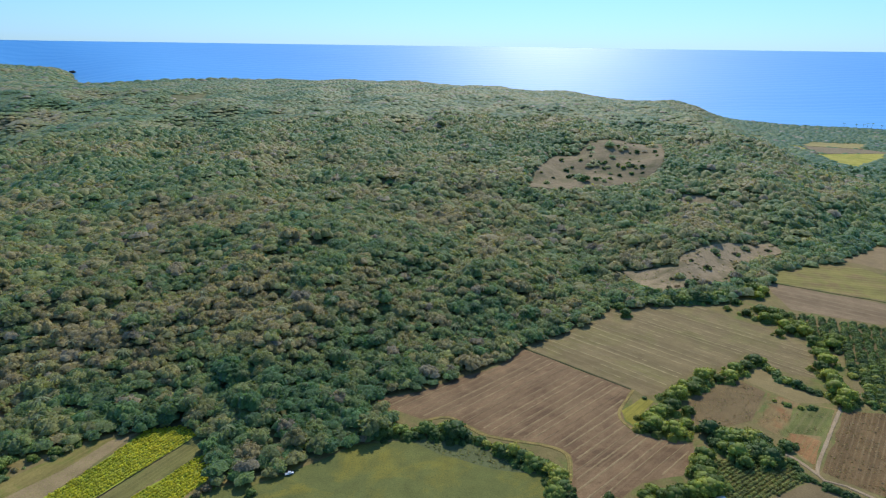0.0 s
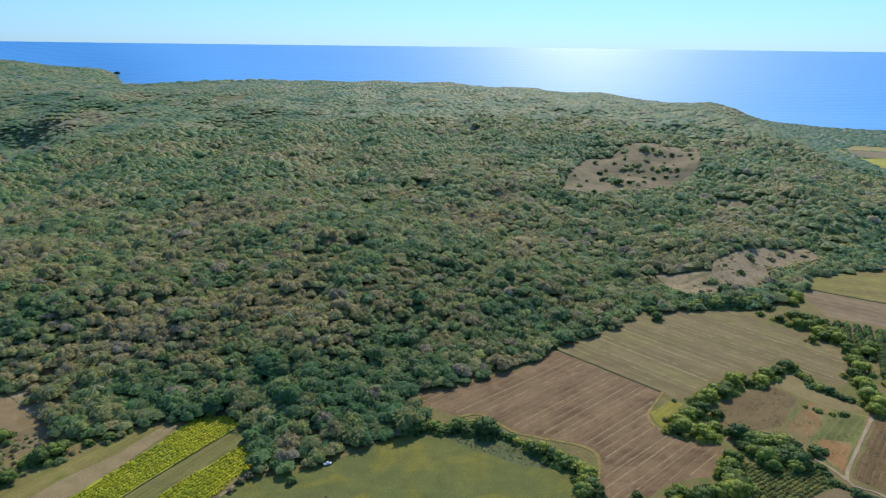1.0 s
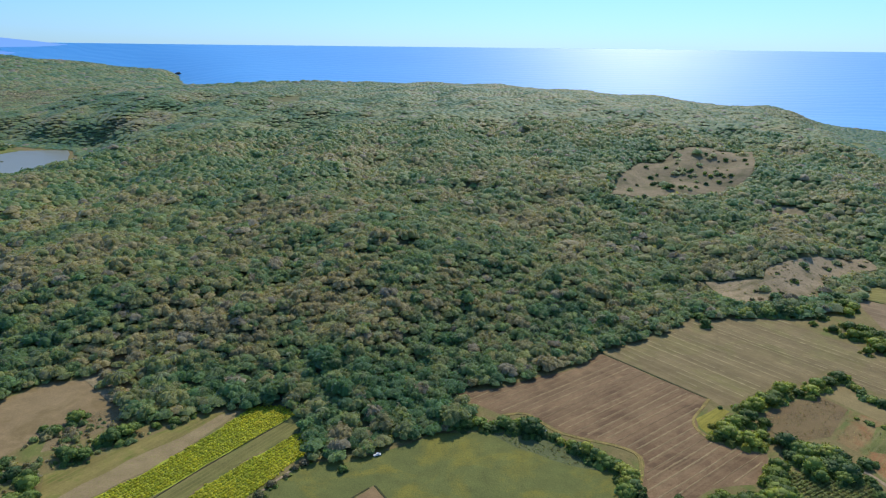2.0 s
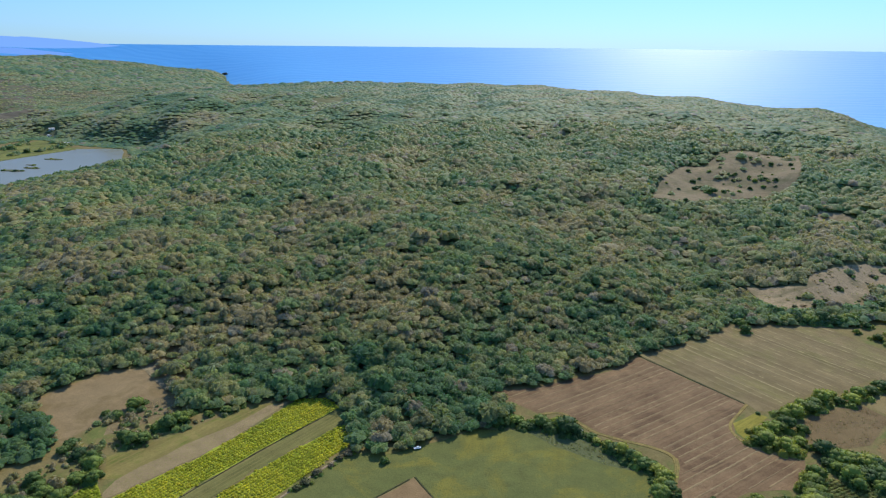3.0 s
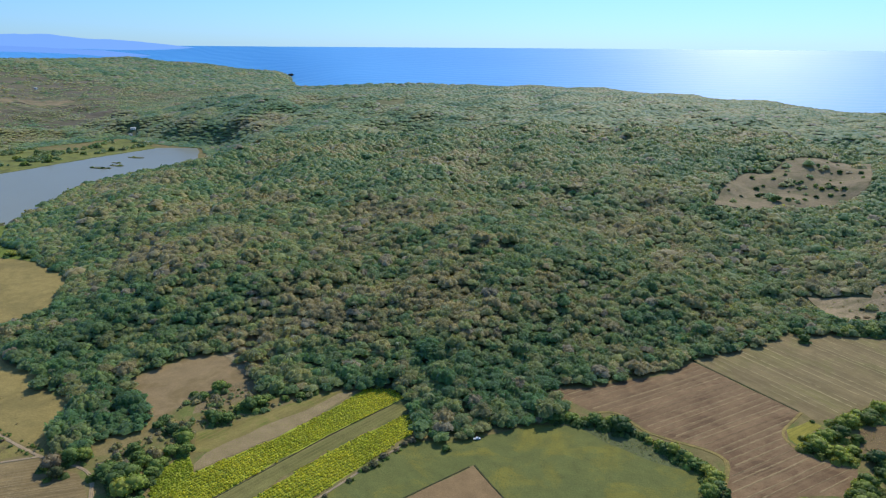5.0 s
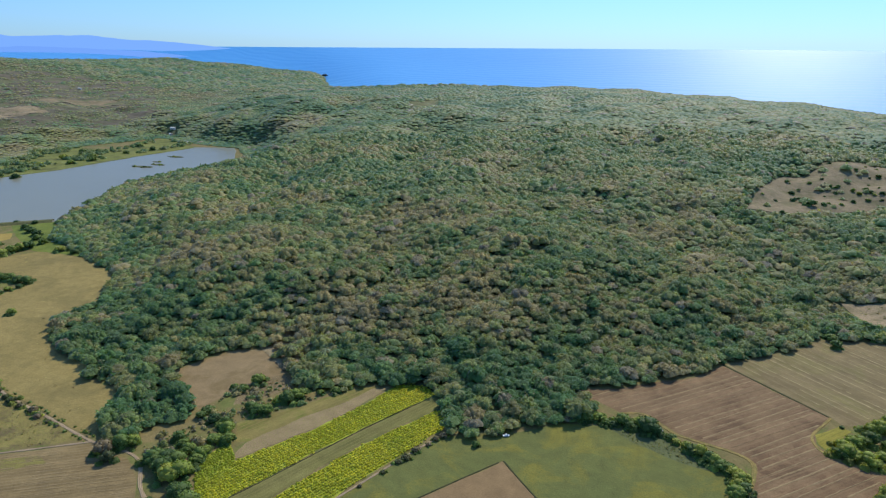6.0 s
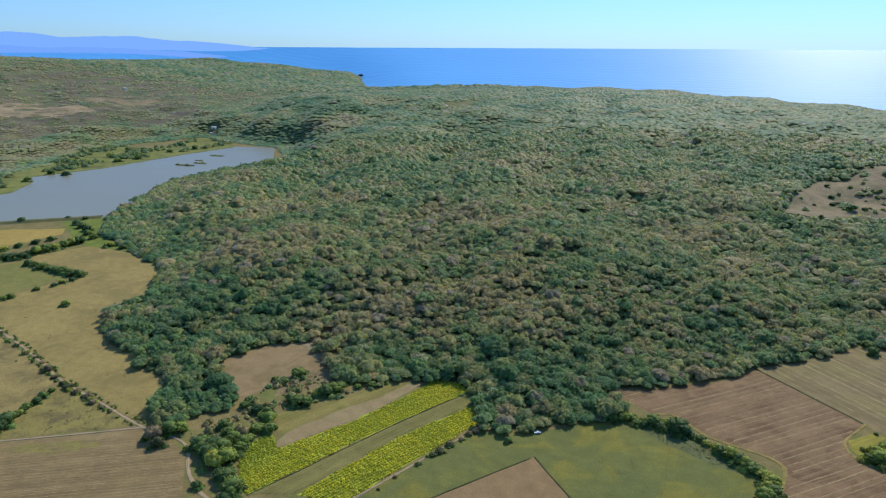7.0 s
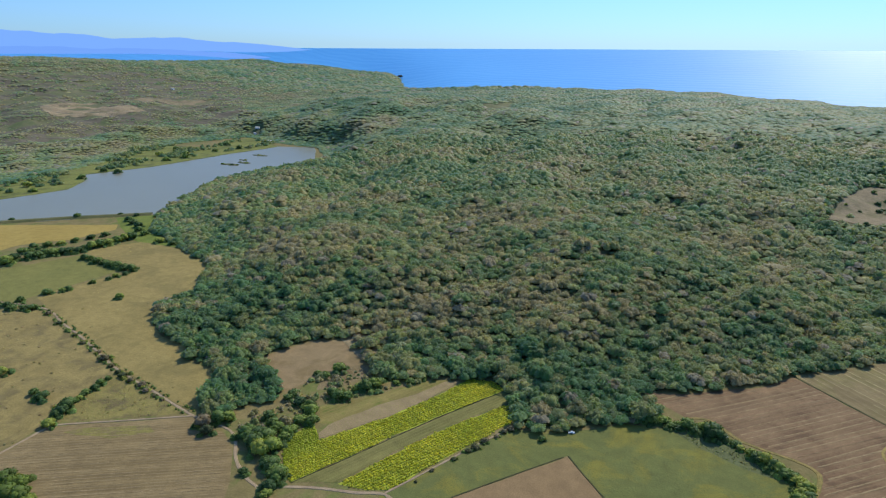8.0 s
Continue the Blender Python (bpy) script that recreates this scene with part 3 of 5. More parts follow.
def crown_shape(seed, lobes, level, tufts, tuft=0.14, tall=0.8, under=-0.35):
    """A crown about one metre in radius, its foot at 0: uneven lobes open below, with loose tufts of leaves standing off them."""
    r = np.random.RandomState(seed)
    v0, f0 = ICO[level]
    vs, fs, base = [], [], 0
    for i in range(lobes):
        a = 6.283 * (i + r.uniform(-0.3, 0.3)) / max(1, lobes - 1)
        off = 0.0 if i == 0 else r.uniform(0.40, 0.62)
        size = r.uniform(0.60, 0.72) if i == 0 else r.uniform(0.36, 0.52)
        if lobes == 1:
            size = 0.95
        v = v0 * (1 + r.uniform(-0.24, 0.24, (len(v0), 1))) * size * np.array([1, 1, tall * r.uniform(0.85, 1.15)])
        v = v + np.array([off * math.cos(a), off * math.sin(a), tall * (0.62 if i == 0 else r.uniform(0.35, 0.6))])
        keep = f0[v0[f0].mean(1)[:, 2] > under]
        vs.append(v)
        fs.append(keep + base)
        base += len(v)
    body = np.concatenate(vs)
    faces = np.concatenate(fs)
    if tufts:
        mid = body[faces].mean(1)
        pick = mid[r.randint(0, len(mid), tufts)]
        out = pick - np.array([0, 0, tall * 0.3])
        pick = pick + out * r.uniform(-0.05, 0.22, (tufts, 1))
        a, b = r.normal(size=(tufts, 3)), r.normal(size=(tufts, 3))
        a[:, 2] *= 0.5
        b[:, 2] *= 0.5
        a *= (tuft * r.uniform(0.6, 1.3, (tufts, 1))) / np.linalg.norm(a, axis=1, keepdims=True)
        b *= (tuft * r.uniform(0.6, 1.3, (tufts, 1))) / np.linalg.norm(b, axis=1, keepdims=True)
        quad = np.stack([pick - a, pick - b, pick + a, pick + b * 0.7], 1).reshape(-1, 3)
        i = base + 4 * np.arange(tufts)
        body = np.concatenate([body, quad])
        faces = np.concatenate([faces, np.stack([i, i + 1, i + 2], 1), np.stack([i, i + 2, i + 3], 1)])
    return body, faces


def cap_shape(seed, tufts=0, tuft=0.3, spread=0.12, sides=5):
    """A soft low crown that meets its neighbours halfway up, with loose tufts of leaves."""
    r = np.random.RandomState(seed)
    a = np.arange(sides) * 6.283 / sides
    low = np.stack([np.cos(a) * 1.25, np.sin(a) * 1.25, 0 * a - 0.2], 1) * r.uniform(0.85, 1.2, (sides, 1))
    mid = np.stack([np.cos(a + 0.6) * 0.66, np.sin(a + 0.6) * 0.66, 0 * a + 0.52], 1) * r.uniform(0.8, 1.2, (sides, 1))
    v = np.concatenate([low, mid, [(r.uniform(-0.2, 0.2), r.uniform(-0.2, 0.2), r.uniform(0.75, 0.95))]])
    k, m = np.arange(sides), (np.arange(sides) + 1) % sides
    f = np.concatenate([np.stack([k, m, k + sides], 1), np.stack([m, m + sides, k + sides], 1), np.stack([k + sides, m + sides, 0 * k + 2 * sides], 1)])
    if not tufts:
        return v, f
    pick = v[f[sides:]].mean(1)[r.randint(0, 2 * sides, tufts)] + r.normal(0, spread, (tufts, 3)) + (0, 0, 0.05)
    a, b = r.normal(size=(tufts, 3)), r.normal(size=(tufts, 3))
    for w in (a, b):
        w[:, 2] *= 0.5
        w *= tuft * r.uniform(0.6, 1.3, (tufts, 1)) / np.linalg.norm(w, axis=1, keepdims=True)
    quad = np.stack([pick - a, pick - b, pick + a, pick + b * 0.7], 1).reshape(-1, 3)
    i = len(v) + 4 * np.arange(tufts)
    return np.concatenate([v, quad]), np.concatenate([f, np.stack([i, i + 1, i + 2], 1), np.stack([i, i + 2, i + 3], 1)])


def canopy_shape(seed, lobes, tufts, tuft=0.13, sides=5, spread=0.1):
    """A broad, lumpy forest crown of low domes with loose tufts, one metre in radius."""
    r = np.random.RandomState(seed)
    vs, fs, base = [], [], 0
    for i in range(lobes):
        v, f = cap_shape(seed * 31 + i, sides=sides)
        a, off = 2.4 * i + r.uniform(-0.5, 0.5), 0.68 * math.sqrt((i + 0.1) / lobes)
        size = (1.12 / math.sqrt(lobes)) * r.uniform(0.8, 1.2) if lobes > 1 else 1.0
        v = v * np.array([size, size, 0.62 * r.uniform(0.8, 1.2)]) + np.array([off * math.cos(a), off * math.sin(a), 0.38 * (1 - off * off) * r.uniform(0.6, 1.2)])
        vs.append(v)
        fs.append(f + base)
        base += len(v)
    body, faces = np.concatenate(vs), np.concatenate(fs)
    pick = body[faces].mean(1)[r.randint(0, len(faces), tufts)] + r.normal(0, spread, (tufts, 3)) + (0, 0, 0.06)
    a, b = r.normal(size=(tufts, 3)), r.normal(size=(tufts, 3))
    for w in (a, b):
        w[:, 2] *= 0.5
        w *= tuft * r.uniform(0.6, 1.3, (tufts, 1)) / np.linalg.norm(w, axis=1, keepdims=True)
    quad = np.stack([pick - a, pick - b, pick + a, pick + b * 0.7], 1).reshape(-1, 3)
    i = base + 4 * np.arange(tufts)
    return np.concatenate([body, quad]), np.concatenate([faces, np.stack([i, i + 1, i + 2], 1), np.stack([i, i + 2, i + 3], 1)])


def palm_shape(seed, fronds=9):
    """A head of arching palm fronds, one metre in radius, its foot at 0."""
    r = np.random.RandomState(seed)
    vs, fs = [], []
    for i in range(fronds):
        a, lift = 6.283 * i / fronds + r.uniform(-0.2, 0.2), r.uniform(0.15, 0.6)
        d, s = np.array([math.cos(a), math.sin(a), 0]), np.array([-math.sin(a), math.cos(a), 0])
        for k, (q, w) in enumerate(((0.05, 0.05), (0.4, 0.13), (0.75, 0.11), (1.0, 0.02))):
            z = 0.9 + lift * q * 1.6 - 1.1 * q * q
            vs += [d * q + s * w + (0, 0, z - 0.06), d * q + (0, 0, z), d * q - s * w + (0, 0, z - 0.06)]
            if k:
                b = len(vs) - 6
                for m in (0, 1):
                    fs += [(b + m, b + m + 1, b + m + 4), (b + m, b + m + 4, b + m + 3)]
    return np.array(vs), np.array(fs)


def scatter(name, shapes, spots, kinds, material, label, category):
    """Many plants in one mesh: spots of x, y, z, radius, height and turn."""
    r = np.random.RandomState(len(spots))
    which = r.randint(0, len(shapes), len(spots))
    vs, fs, ks, base = [], [], [], 0
    for i, (v, f) in enumerate(shapes):
        pick = np.nonzero(which == i)[0]
        if not len(pick):
            continue
        x, y, z, rad, tall, turn = spots[pick].T[:, :, None]
        c, s = np.cos(turn), np.sin(turn)
        px, py, pz = v[:, 0] * rad, v[:, 1] * rad, v[:, 2] * tall
        vs.append(np.stack([x + c * px - s * py, y + s * px + c * py, z + pz], -1).reshape(-1, 3))
        fs.append((f[None] + (base + len(v) * np.arange(len(pick)))[:, None, None]).reshape(-1, 3))
        ks.append(np.repeat(kinds[pick], len(v), 0))
        base += len(v) * len(pick)
    ks = np.concatenate(ks)
    ks = np.concatenate([ks, np.zeros((len(ks), 1)), np.ones((len(ks), 1))], 1)
    ob = mesh_object(name, np.concatenate(vs), np.concatenate(fs), material, kinds=ks, smooth_faces=True)
    return tagged(ob, label, category, kind="stuff")


WORKED = [plough_big, tan_field, soil_small, crop_top, crop_low, fallow, green_field, pasture_main, meadow_dam, green_ne, tan_ne, far_yellow, far_brown, far_tan, far_green, shore_green, LAKE, tan_strip, grey_strip, dry_patch, field_yellow_w]
# stands of drier and of greener trees: place, reach along x and y, change
STANDS = [(-180, 480, 80, 24, 0.16), (-115, 395, 60, 45, 0.12), (-240, 318, 30, 26, 0.4), (-110, 312, 95, 24, -0.28), (-20, 490, 42, 36, -0.25), (-280, 590, 65, 26, 0.28), (5, 620, 48, 26, 0.25), (30, 870, 60, 45, -0.3), (-400, 430, 65, 45, 0.22), (-395, 345, 55, 40, -0.28), (80, 450, 60, 28, 0.2), (-700, 1180, 120, 60, 0.15), (-350, 760, 120, 60, -0.15), (-272, 204, 45, 34, -0.32)]
BARE = [CLEARING_HILL, BARE_SLOPE, BARE_GULLY, SLOPE_WEST, SLOPE_MID, GLADE, YARD]


def wood_spots(near, far, gap, size, seed, edge=-14.0, left=-66.0, right=40.0, uneven=0.34, flat=1.0, mottle=0.13):
    """Places for trees between two distances from the lookout, off the valley, the bare ground and the shore."""
    r = np.random.RandomState(seed)
    k = np.arange(-far, far, gap)
    x, y = np.meshgrid(k, np.arange(0, far, gap))
    x = x.ravel() + r.uniform(-0.48, 0.48, x.size) * gap
    y = y.ravel() + r.uniform(-0.48, 0.48, y.size) * gap
    d, a = np.hypot(x, y + 40) * r.uniform(0.9, 1.1, len(x)), np.degrees(np.arctan2(x, y + 40))
    ok = (d >= near) & (d < far) & (a > left) & (a < right)
    x, y = x[ok], y[ok]
    ok = ((poly_dist(x, y, VALLEY) > edge) | (poly_dist(x, y, LOBE) < 0)) & (poly_dist(x, y, COAST) < -14)
    x, y = x[ok], y[ok]
    for p in WORKED:
        ok = poly_dist(x, y, p) > 1.2
        x, y = x[ok], y[ok]
    for p in BARE:
        ok = (poly_dist(x, y, p) > 0.8 * size) | (r.uniform(size=len(x)) < 0.02)
        x, y = x[ok], y[ok]
    ok = (poly_dist(x, y, SCRUB_EDGE) > 0) | (r.uniform(size=len(x)) < 0.4)
    x, y = x[ok], y[ok]
    rad = size * np.clip(r.lognormal(0, uneven, len(x)), 0.5, 1.65) * (1 - 0.5 * smooth(-1000, -1500, x) * smooth(2400, 1900, y))
    tall = rad * r.uniform(0.75, 1.15, len(x)) * flat
    z = height(x, y) + rad * r.uniform(0.3, 0.75, len(x)) * flat
    spots = np.stack([x, y, z, rad, tall, r.uniform(0, 6.28, len(x))], 1)
    thin = (poly_dist(x, y, SCRUB) > 0) | (0.8 * waves(x, y, 130, 31) + r.uniform(-0.6, 0.6, len(x)) > -0.05)
    x, y, rad, tall, z, spots = x[thin], y[thin], rad[thin], tall[thin], z[thin], spots[thin]
    # kinds lean greener with distance, part of the same haze stand-in
    dry = 0.42 + 0.20 * waves(x, y, 260, 11) + 0.22 * waves(x, y, 75, 12) - 0.16 * smooth(70, 0, np.abs(poly_dist(x, y, VALLEY))) - 0.10 * smooth(600, 1200, y) + 0.2 * smooth(-900, -1500, x) * smooth(2400, 1800, y) - 0.5 * smooth(40, -40, poly_dist(x, y, PLAIN))
    for sx, sy, rx, ry, change in STANDS:
        dry = dry + change * np.exp(-((x - sx) / rx) ** 2 - ((y - sy) / ry) ** 2)
    kind = np.clip(dry + r.normal(0, mottle, len(x)), 0, 0.78)
    kind = np.where(r.uniform(size=len(x)) < 0.03, 1.0, kind)
    return spots, np.stack([kind, r.uniform(size=len(x))], 1)


CROWN_NEAR = [canopy_shape(s + 1, 3, 60, 0.18, 5, 0.13) for s in range(12)]
CROWN_TALL = [canopy_shape(70 + s, 9, 170, 0.12, 5, 0.09) for s in range(10)]
CROWN_MID = [cap_shape(20 + s, 12, 0.27, 0.13) for s in range(16)]
CROWN_EDGE = [cap_shape(130 + s, 36, 0.2, 0.15) for s in range(14)]
CROWN_BROAD = [canopy_shape(90 + s, 4, 36, 0.18, 5, 0.1) for s in range(12)]
CROWN_LOW = [cap_shape(110 + s, 22, 0.3, 0.14) for s in range(8)]
CROWN_FAR = [cap_shape(40 + s, sides=4) for s in range(12)]

spots, kinds = wood_spots(230, 560, 4.5, 3.2, 5, flat=0.82, mottle=0.2)
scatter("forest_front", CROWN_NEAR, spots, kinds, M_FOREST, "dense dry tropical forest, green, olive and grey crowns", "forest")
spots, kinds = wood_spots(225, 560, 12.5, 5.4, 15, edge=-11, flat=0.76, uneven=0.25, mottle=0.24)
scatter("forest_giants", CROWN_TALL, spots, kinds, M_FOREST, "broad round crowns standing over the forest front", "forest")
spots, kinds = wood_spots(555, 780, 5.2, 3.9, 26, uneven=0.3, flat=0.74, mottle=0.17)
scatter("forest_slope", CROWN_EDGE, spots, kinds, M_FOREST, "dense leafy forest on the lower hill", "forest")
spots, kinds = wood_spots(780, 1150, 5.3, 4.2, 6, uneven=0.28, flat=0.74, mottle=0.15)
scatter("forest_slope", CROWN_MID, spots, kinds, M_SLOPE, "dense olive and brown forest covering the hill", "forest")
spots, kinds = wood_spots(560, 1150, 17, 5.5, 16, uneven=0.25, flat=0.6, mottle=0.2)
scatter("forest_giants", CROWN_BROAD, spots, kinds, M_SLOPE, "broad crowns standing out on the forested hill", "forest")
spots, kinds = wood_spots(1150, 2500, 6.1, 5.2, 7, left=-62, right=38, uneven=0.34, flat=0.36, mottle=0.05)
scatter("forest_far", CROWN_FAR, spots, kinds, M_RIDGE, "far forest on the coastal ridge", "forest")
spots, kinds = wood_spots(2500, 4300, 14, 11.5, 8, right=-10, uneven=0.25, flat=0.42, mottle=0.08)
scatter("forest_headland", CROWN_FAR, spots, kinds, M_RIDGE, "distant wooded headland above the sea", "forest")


# ---- lake ----
n = Nodes("lake_water", 0.3, 0.14)
n.colour(n.mix(n.noise(120, 3), (0.185, 0.190, 0.130), (0.220, 0.222, 0.155)))
n.bump(n.noise(3.0, 4), 0.15, 0.3)
M_LAKE = n.mat
lake = flat_sheet("lake", ragged(LAKE, 25, 4, 3), M_LAKE, 0.35, 80.0)
tagged(lake, "calm grey-blue lake between meadow and forest", "lake", kind="structure")


# ---- lanes ----
def lane(name, line, wide, label, material=M_TRACK, category="lane"):
    """A dirt lane: a strip with a worn edge and two ruts, laid on the ground."""
    pts = [Vector((x, y, 0)) for x, y in line]
    path = []
    for i in range(len(pts) - 1):
        p0, p1, p2, p3 = pts[max(i - 1, 0)], pts[i], pts[i + 1], pts[min(i + 2, len(pts) - 1)]
        k = max(2, int((p2 - p1).length / 3))
        for j in range(k):
            s = j / k
            path.append(0.5 * (2 * p1 + (p2 - p0) * s + (2 * p0 - 5 * p1 + 4 * p2 - p3) * s * s + (3 * p1 - p0 - 3 * p2 + p3) * s ** 3))
    r = np.random.RandomState(len(line))
    across = [(-0.5, 0.02), (-0.4, 0.24), (-0.24, 0.17), (0, 0.27), (0.24, 0.17), (0.4, 0.24), (0.5, 0.02)]
    vs = []
    for i, p in enumerate(path):
        d = (path[min(i + 1, len(path) - 1)] - path[max(i - 1, 0)]).normalized()
        w = wide * r.uniform(0.85, 1.15)
        for o, z in across:
            vs.append((p.x - d.y * o * w, p.y + d.x * o * w, z))
    vs = np.array(vs)
    vs[:, 2] += height(vs[:, 0], vs[:, 1])
    ob = mesh_object(name, vs, grid_faces(len(across), len(path)), material)
    return tagged(ob, label, category, kind="structure")


lane("dirt_lane", [(-586, 231), (-515, 242), (-472, 228), (-428, 214), (-369, 192), (-321, 180), (-277, 169), (-250, 167), (-237, 161), (-223, 146), (-208, 136), (-195, 131), (-184, 121)], 2.0, "pale dirt lane winding past the fields")
lane("dirt_track", [(-275, 169), (-303, 151), (-327, 136), (-341, 126), (-342, 111), (-342, 96), (-343, 80)], 1.7, "narrow pale dirt track along the ploughed field")
lane("dirt_track", [(-195, 131), (-187, 137), (-170, 144), (-151, 149), (-136, 154), (-125, 146)], 2.2, "pale rutted farm track below the crop beds")
lane("dirt_track", [(-137, 155), (-125, 181), (-112, 210), (-99, 237)], 1.3, "narrow track beside the crop bed")
lane("dirt_lane", [(212, 307), (189, 278), (168, 249), (176, 241), (185, 231)], 1.8, "straight pale dirt lane between brown fields")
lane("dirt_track", [(168, 249), (164, 260), (158, 267), (153, 273)], 2.0, "short dirt track into the copse")


# ---- single trees and bushes ----
def tree_parts(seed, kind, material):
    """A tree or bush of one metre in crown radius: tapered trunk, limbs, crown."""
    r = np.random.RandomState(seed)
    top = new(kind)
    foot = 0.38 if kind == "tree" else 0.08
    bm = bmesh.new()
    bmesh.ops.create_cone(bm, segments=7, radius1=0.075, radius2=0.045, depth=foot + 0.35, matrix=Matrix.Translation((0, 0, (foot + 0.35) / 2 - 0.05)))
    for v in bm.verts:
        v.co.x += 0.06 * v.co.z * r.uniform(0.5, 1.5)
    part("trunk", bm, M_BARK, top)
    for k in range(3):
        a = 2.1 * k + r.uniform(0, 0.8)
        bm = bmesh.new()
        lean = Matrix.Translation((0, 0, foot + 0.05)) @ Matrix.Rotation(a, 4, "Z") @ Matrix.Rotation(0.85, 4, "Y")
        bmesh.ops.create_cone(bm, segments=5, radius1=0.04, radius2=0.012, depth=0.6, matrix=lean @ Matrix.Translation((0, 0, 0.3)))
        part("limb", bm, M_BARK, top)
    v, f = crown_shape(seed + 100, 9, 1, 500, 0.115, 0.85 if kind == "tree" else 0.75, -0.7)
    v = v + np.array([0, 0, foot * 0.72])
    mesh_object("crown", v, f, material, top, smooth_faces=True)
    return top


M_BRIGHT = leaves("bright_leaves", "object", [(0, (0.11, 0.185, 0.035)), (0.5, (0.20, 0.27, 0.04)), (1, (0.31, 0.345, 0.05))], 0.45)
MODELS = {}
for look_kind, material in (("lush", M_TREE), ("bright", M_BRIGHT), ("dry", M_DRYTREE)):
    for kind in ("tree", "bush"):
        MODELS[kind, look_kind] = [(kind, 10 * i + len(look_kind) + len(kind), material) for i in range(4)]
BUILT = {}
UNDER = []


def plant(spots, kind, label, group, look_kind):
    """Trees or bushes at x, y with their crown radius."""
    r = np.random.RandomState(len(spots) * 7 + len(label))
    for x, y, rad in spots:
        model = MODELS[kind, look_kind][r.randint(4)]
        x, y, rad = x + r.uniform(-0.7, 0.7), y + r.uniform(-0.7, 0.7), rad * r.uniform(1.0, 1.22)
        z = float(height(x, y))
        if rad > 1.5:
            for k in range(6):
                a, q = r.uniform(0, 6.28), r.uniform(0.5, 1.4) * rad
                UNDER.append((x + q * math.cos(a), y + q * math.sin(a), z, rad * r.uniform(0.25, 0.65), look_kind))
        m = Matrix.LocRotScale((x, y, z - 0.05), Euler((0, 0, r.uniform(0, 6.28))), (rad, rad, rad * r.uniform(0.85, 1.15)))
        if model not in BUILT:
            ob = BUILT[model] = tree_parts(model[1], model[0], model[2])
            ob.matrix_basis = m
        else:
            src = BUILT[model]
            old = src.matrix_basis.copy()
            src.matrix_basis = Matrix.Identity(4)
            ob = copy_thing(src, m)
            src.matrix_basis = old
        tagged(ob, label, kind, group)


plant([(-498, 235, 2.5), (-472, 226, 2), (-455, 220, 1.8), (-441, 215, 1.8), (-423, 210, 2), (-412, 207, 1.5), (-400, 203, 2), (-386, 197, 3.2), (-373, 192, 2), (-361, 188, 2.2), (-354, 186, 2.8), (-343, 183, 2.2), (-332, 181, 2.5), (-324, 178, 2), (-315, 176, 1.5), (-306, 174, 1.2)], "bush", "round olive-brown bush beside the dirt lane", "road bushes", "dry")
plant([(-359, 178, 2), (-359, 172, 2.8), (-356, 166, 2.5), (-356, 160, 2.6), (-355, 156, 2), (-353, 152, 2), (-353, 146, 4), (-351, 142, 4), (-349, 138, 4), (-348, 134, 3), (-343, 125, 3.5)], "tree", "green hedge tree between two pastures", "pasture hedge", "lush")
plant([(-476, 286, 3.5), (-385, 145, 3), (-376, 144, 3.8), (-430, 153, 4)], "tree", "lone dark green tree in the pasture", "pasture trees", "lush")
plant([(-658, 303, 5.6), (-662, 314, 5.6), (-680, 335, 5.6), (-655, 326, 5.6), (-651, 332, 5.6), (-649, 339, 5.6), (-644, 344, 5.6), (-640, 350, 5.6), (-634, 355, 5.6), (-628, 360, 5.6), (-632, 372, 4), (-628, 378, 5.6), (-626, 386, 5.6), (-623, 395, 5.6), (-623, 405, 5.6), (-621, 413, 5.6), (-618, 422, 5), (-683, 350, 4.2), (-678, 362, 4.2), (-670, 373, 4.2), (-666, 387, 4.2), (-661, 402, 4.2), (-657, 417, 4.2)], "tree", "dark green tree in a dense hedge near the lake", "lake hedge", "lush")
plant([(-601, 348, 4), (-591, 347, 3.5), (-578, 345, 4), (-567, 344, 4), (-557, 343, 4), (-548, 343, 4.5), (-537, 342, 4.5), (-527, 342, 5), (-523, 332, 3), (-526, 323, 3), (-526, 314, 2.5), (-530, 302, 2.5), (-535, 280, 3), (-537, 275, 3), (-543, 265, 4.5), (-548, 245, 3), (-546, 232, 3), (-527, 233, 3.5), (-521, 236, 3.5), (-536, 229, 3)], "tree", "dark green hedge tree along the field", "field hedge", "lush")
plant([(-314, 81, 5), (-308, 81, 5), (-305, 83, 4), (-303, 75, 5), (-297, 77, 4.5), (-315, 76, 5), (-289, 77, 3), (-307, 71, 5)], "tree", "bushy bright green tree in a grove by the ploughed field", "corner grove", "bright")
plant([(-263, 161, 3), (-257, 170, 4.5), (-259, 166, 3.5), (-253, 173, 4), (-231, 166, 5), (-226, 167, 5.5), (-220, 167, 5), (-210, 159, 5), (-214, 156, 5), (-222, 161, 5), (-205, 149, 3.5), (-199, 147, 4), (-192, 141, 4.5), (-190, 134, 3.5), (-189, 129, 3), (-211, 138, 2.2), (-191, 145, 3)], "tree", "dark green tree beside the dirt lane", "lane trees", "lush")
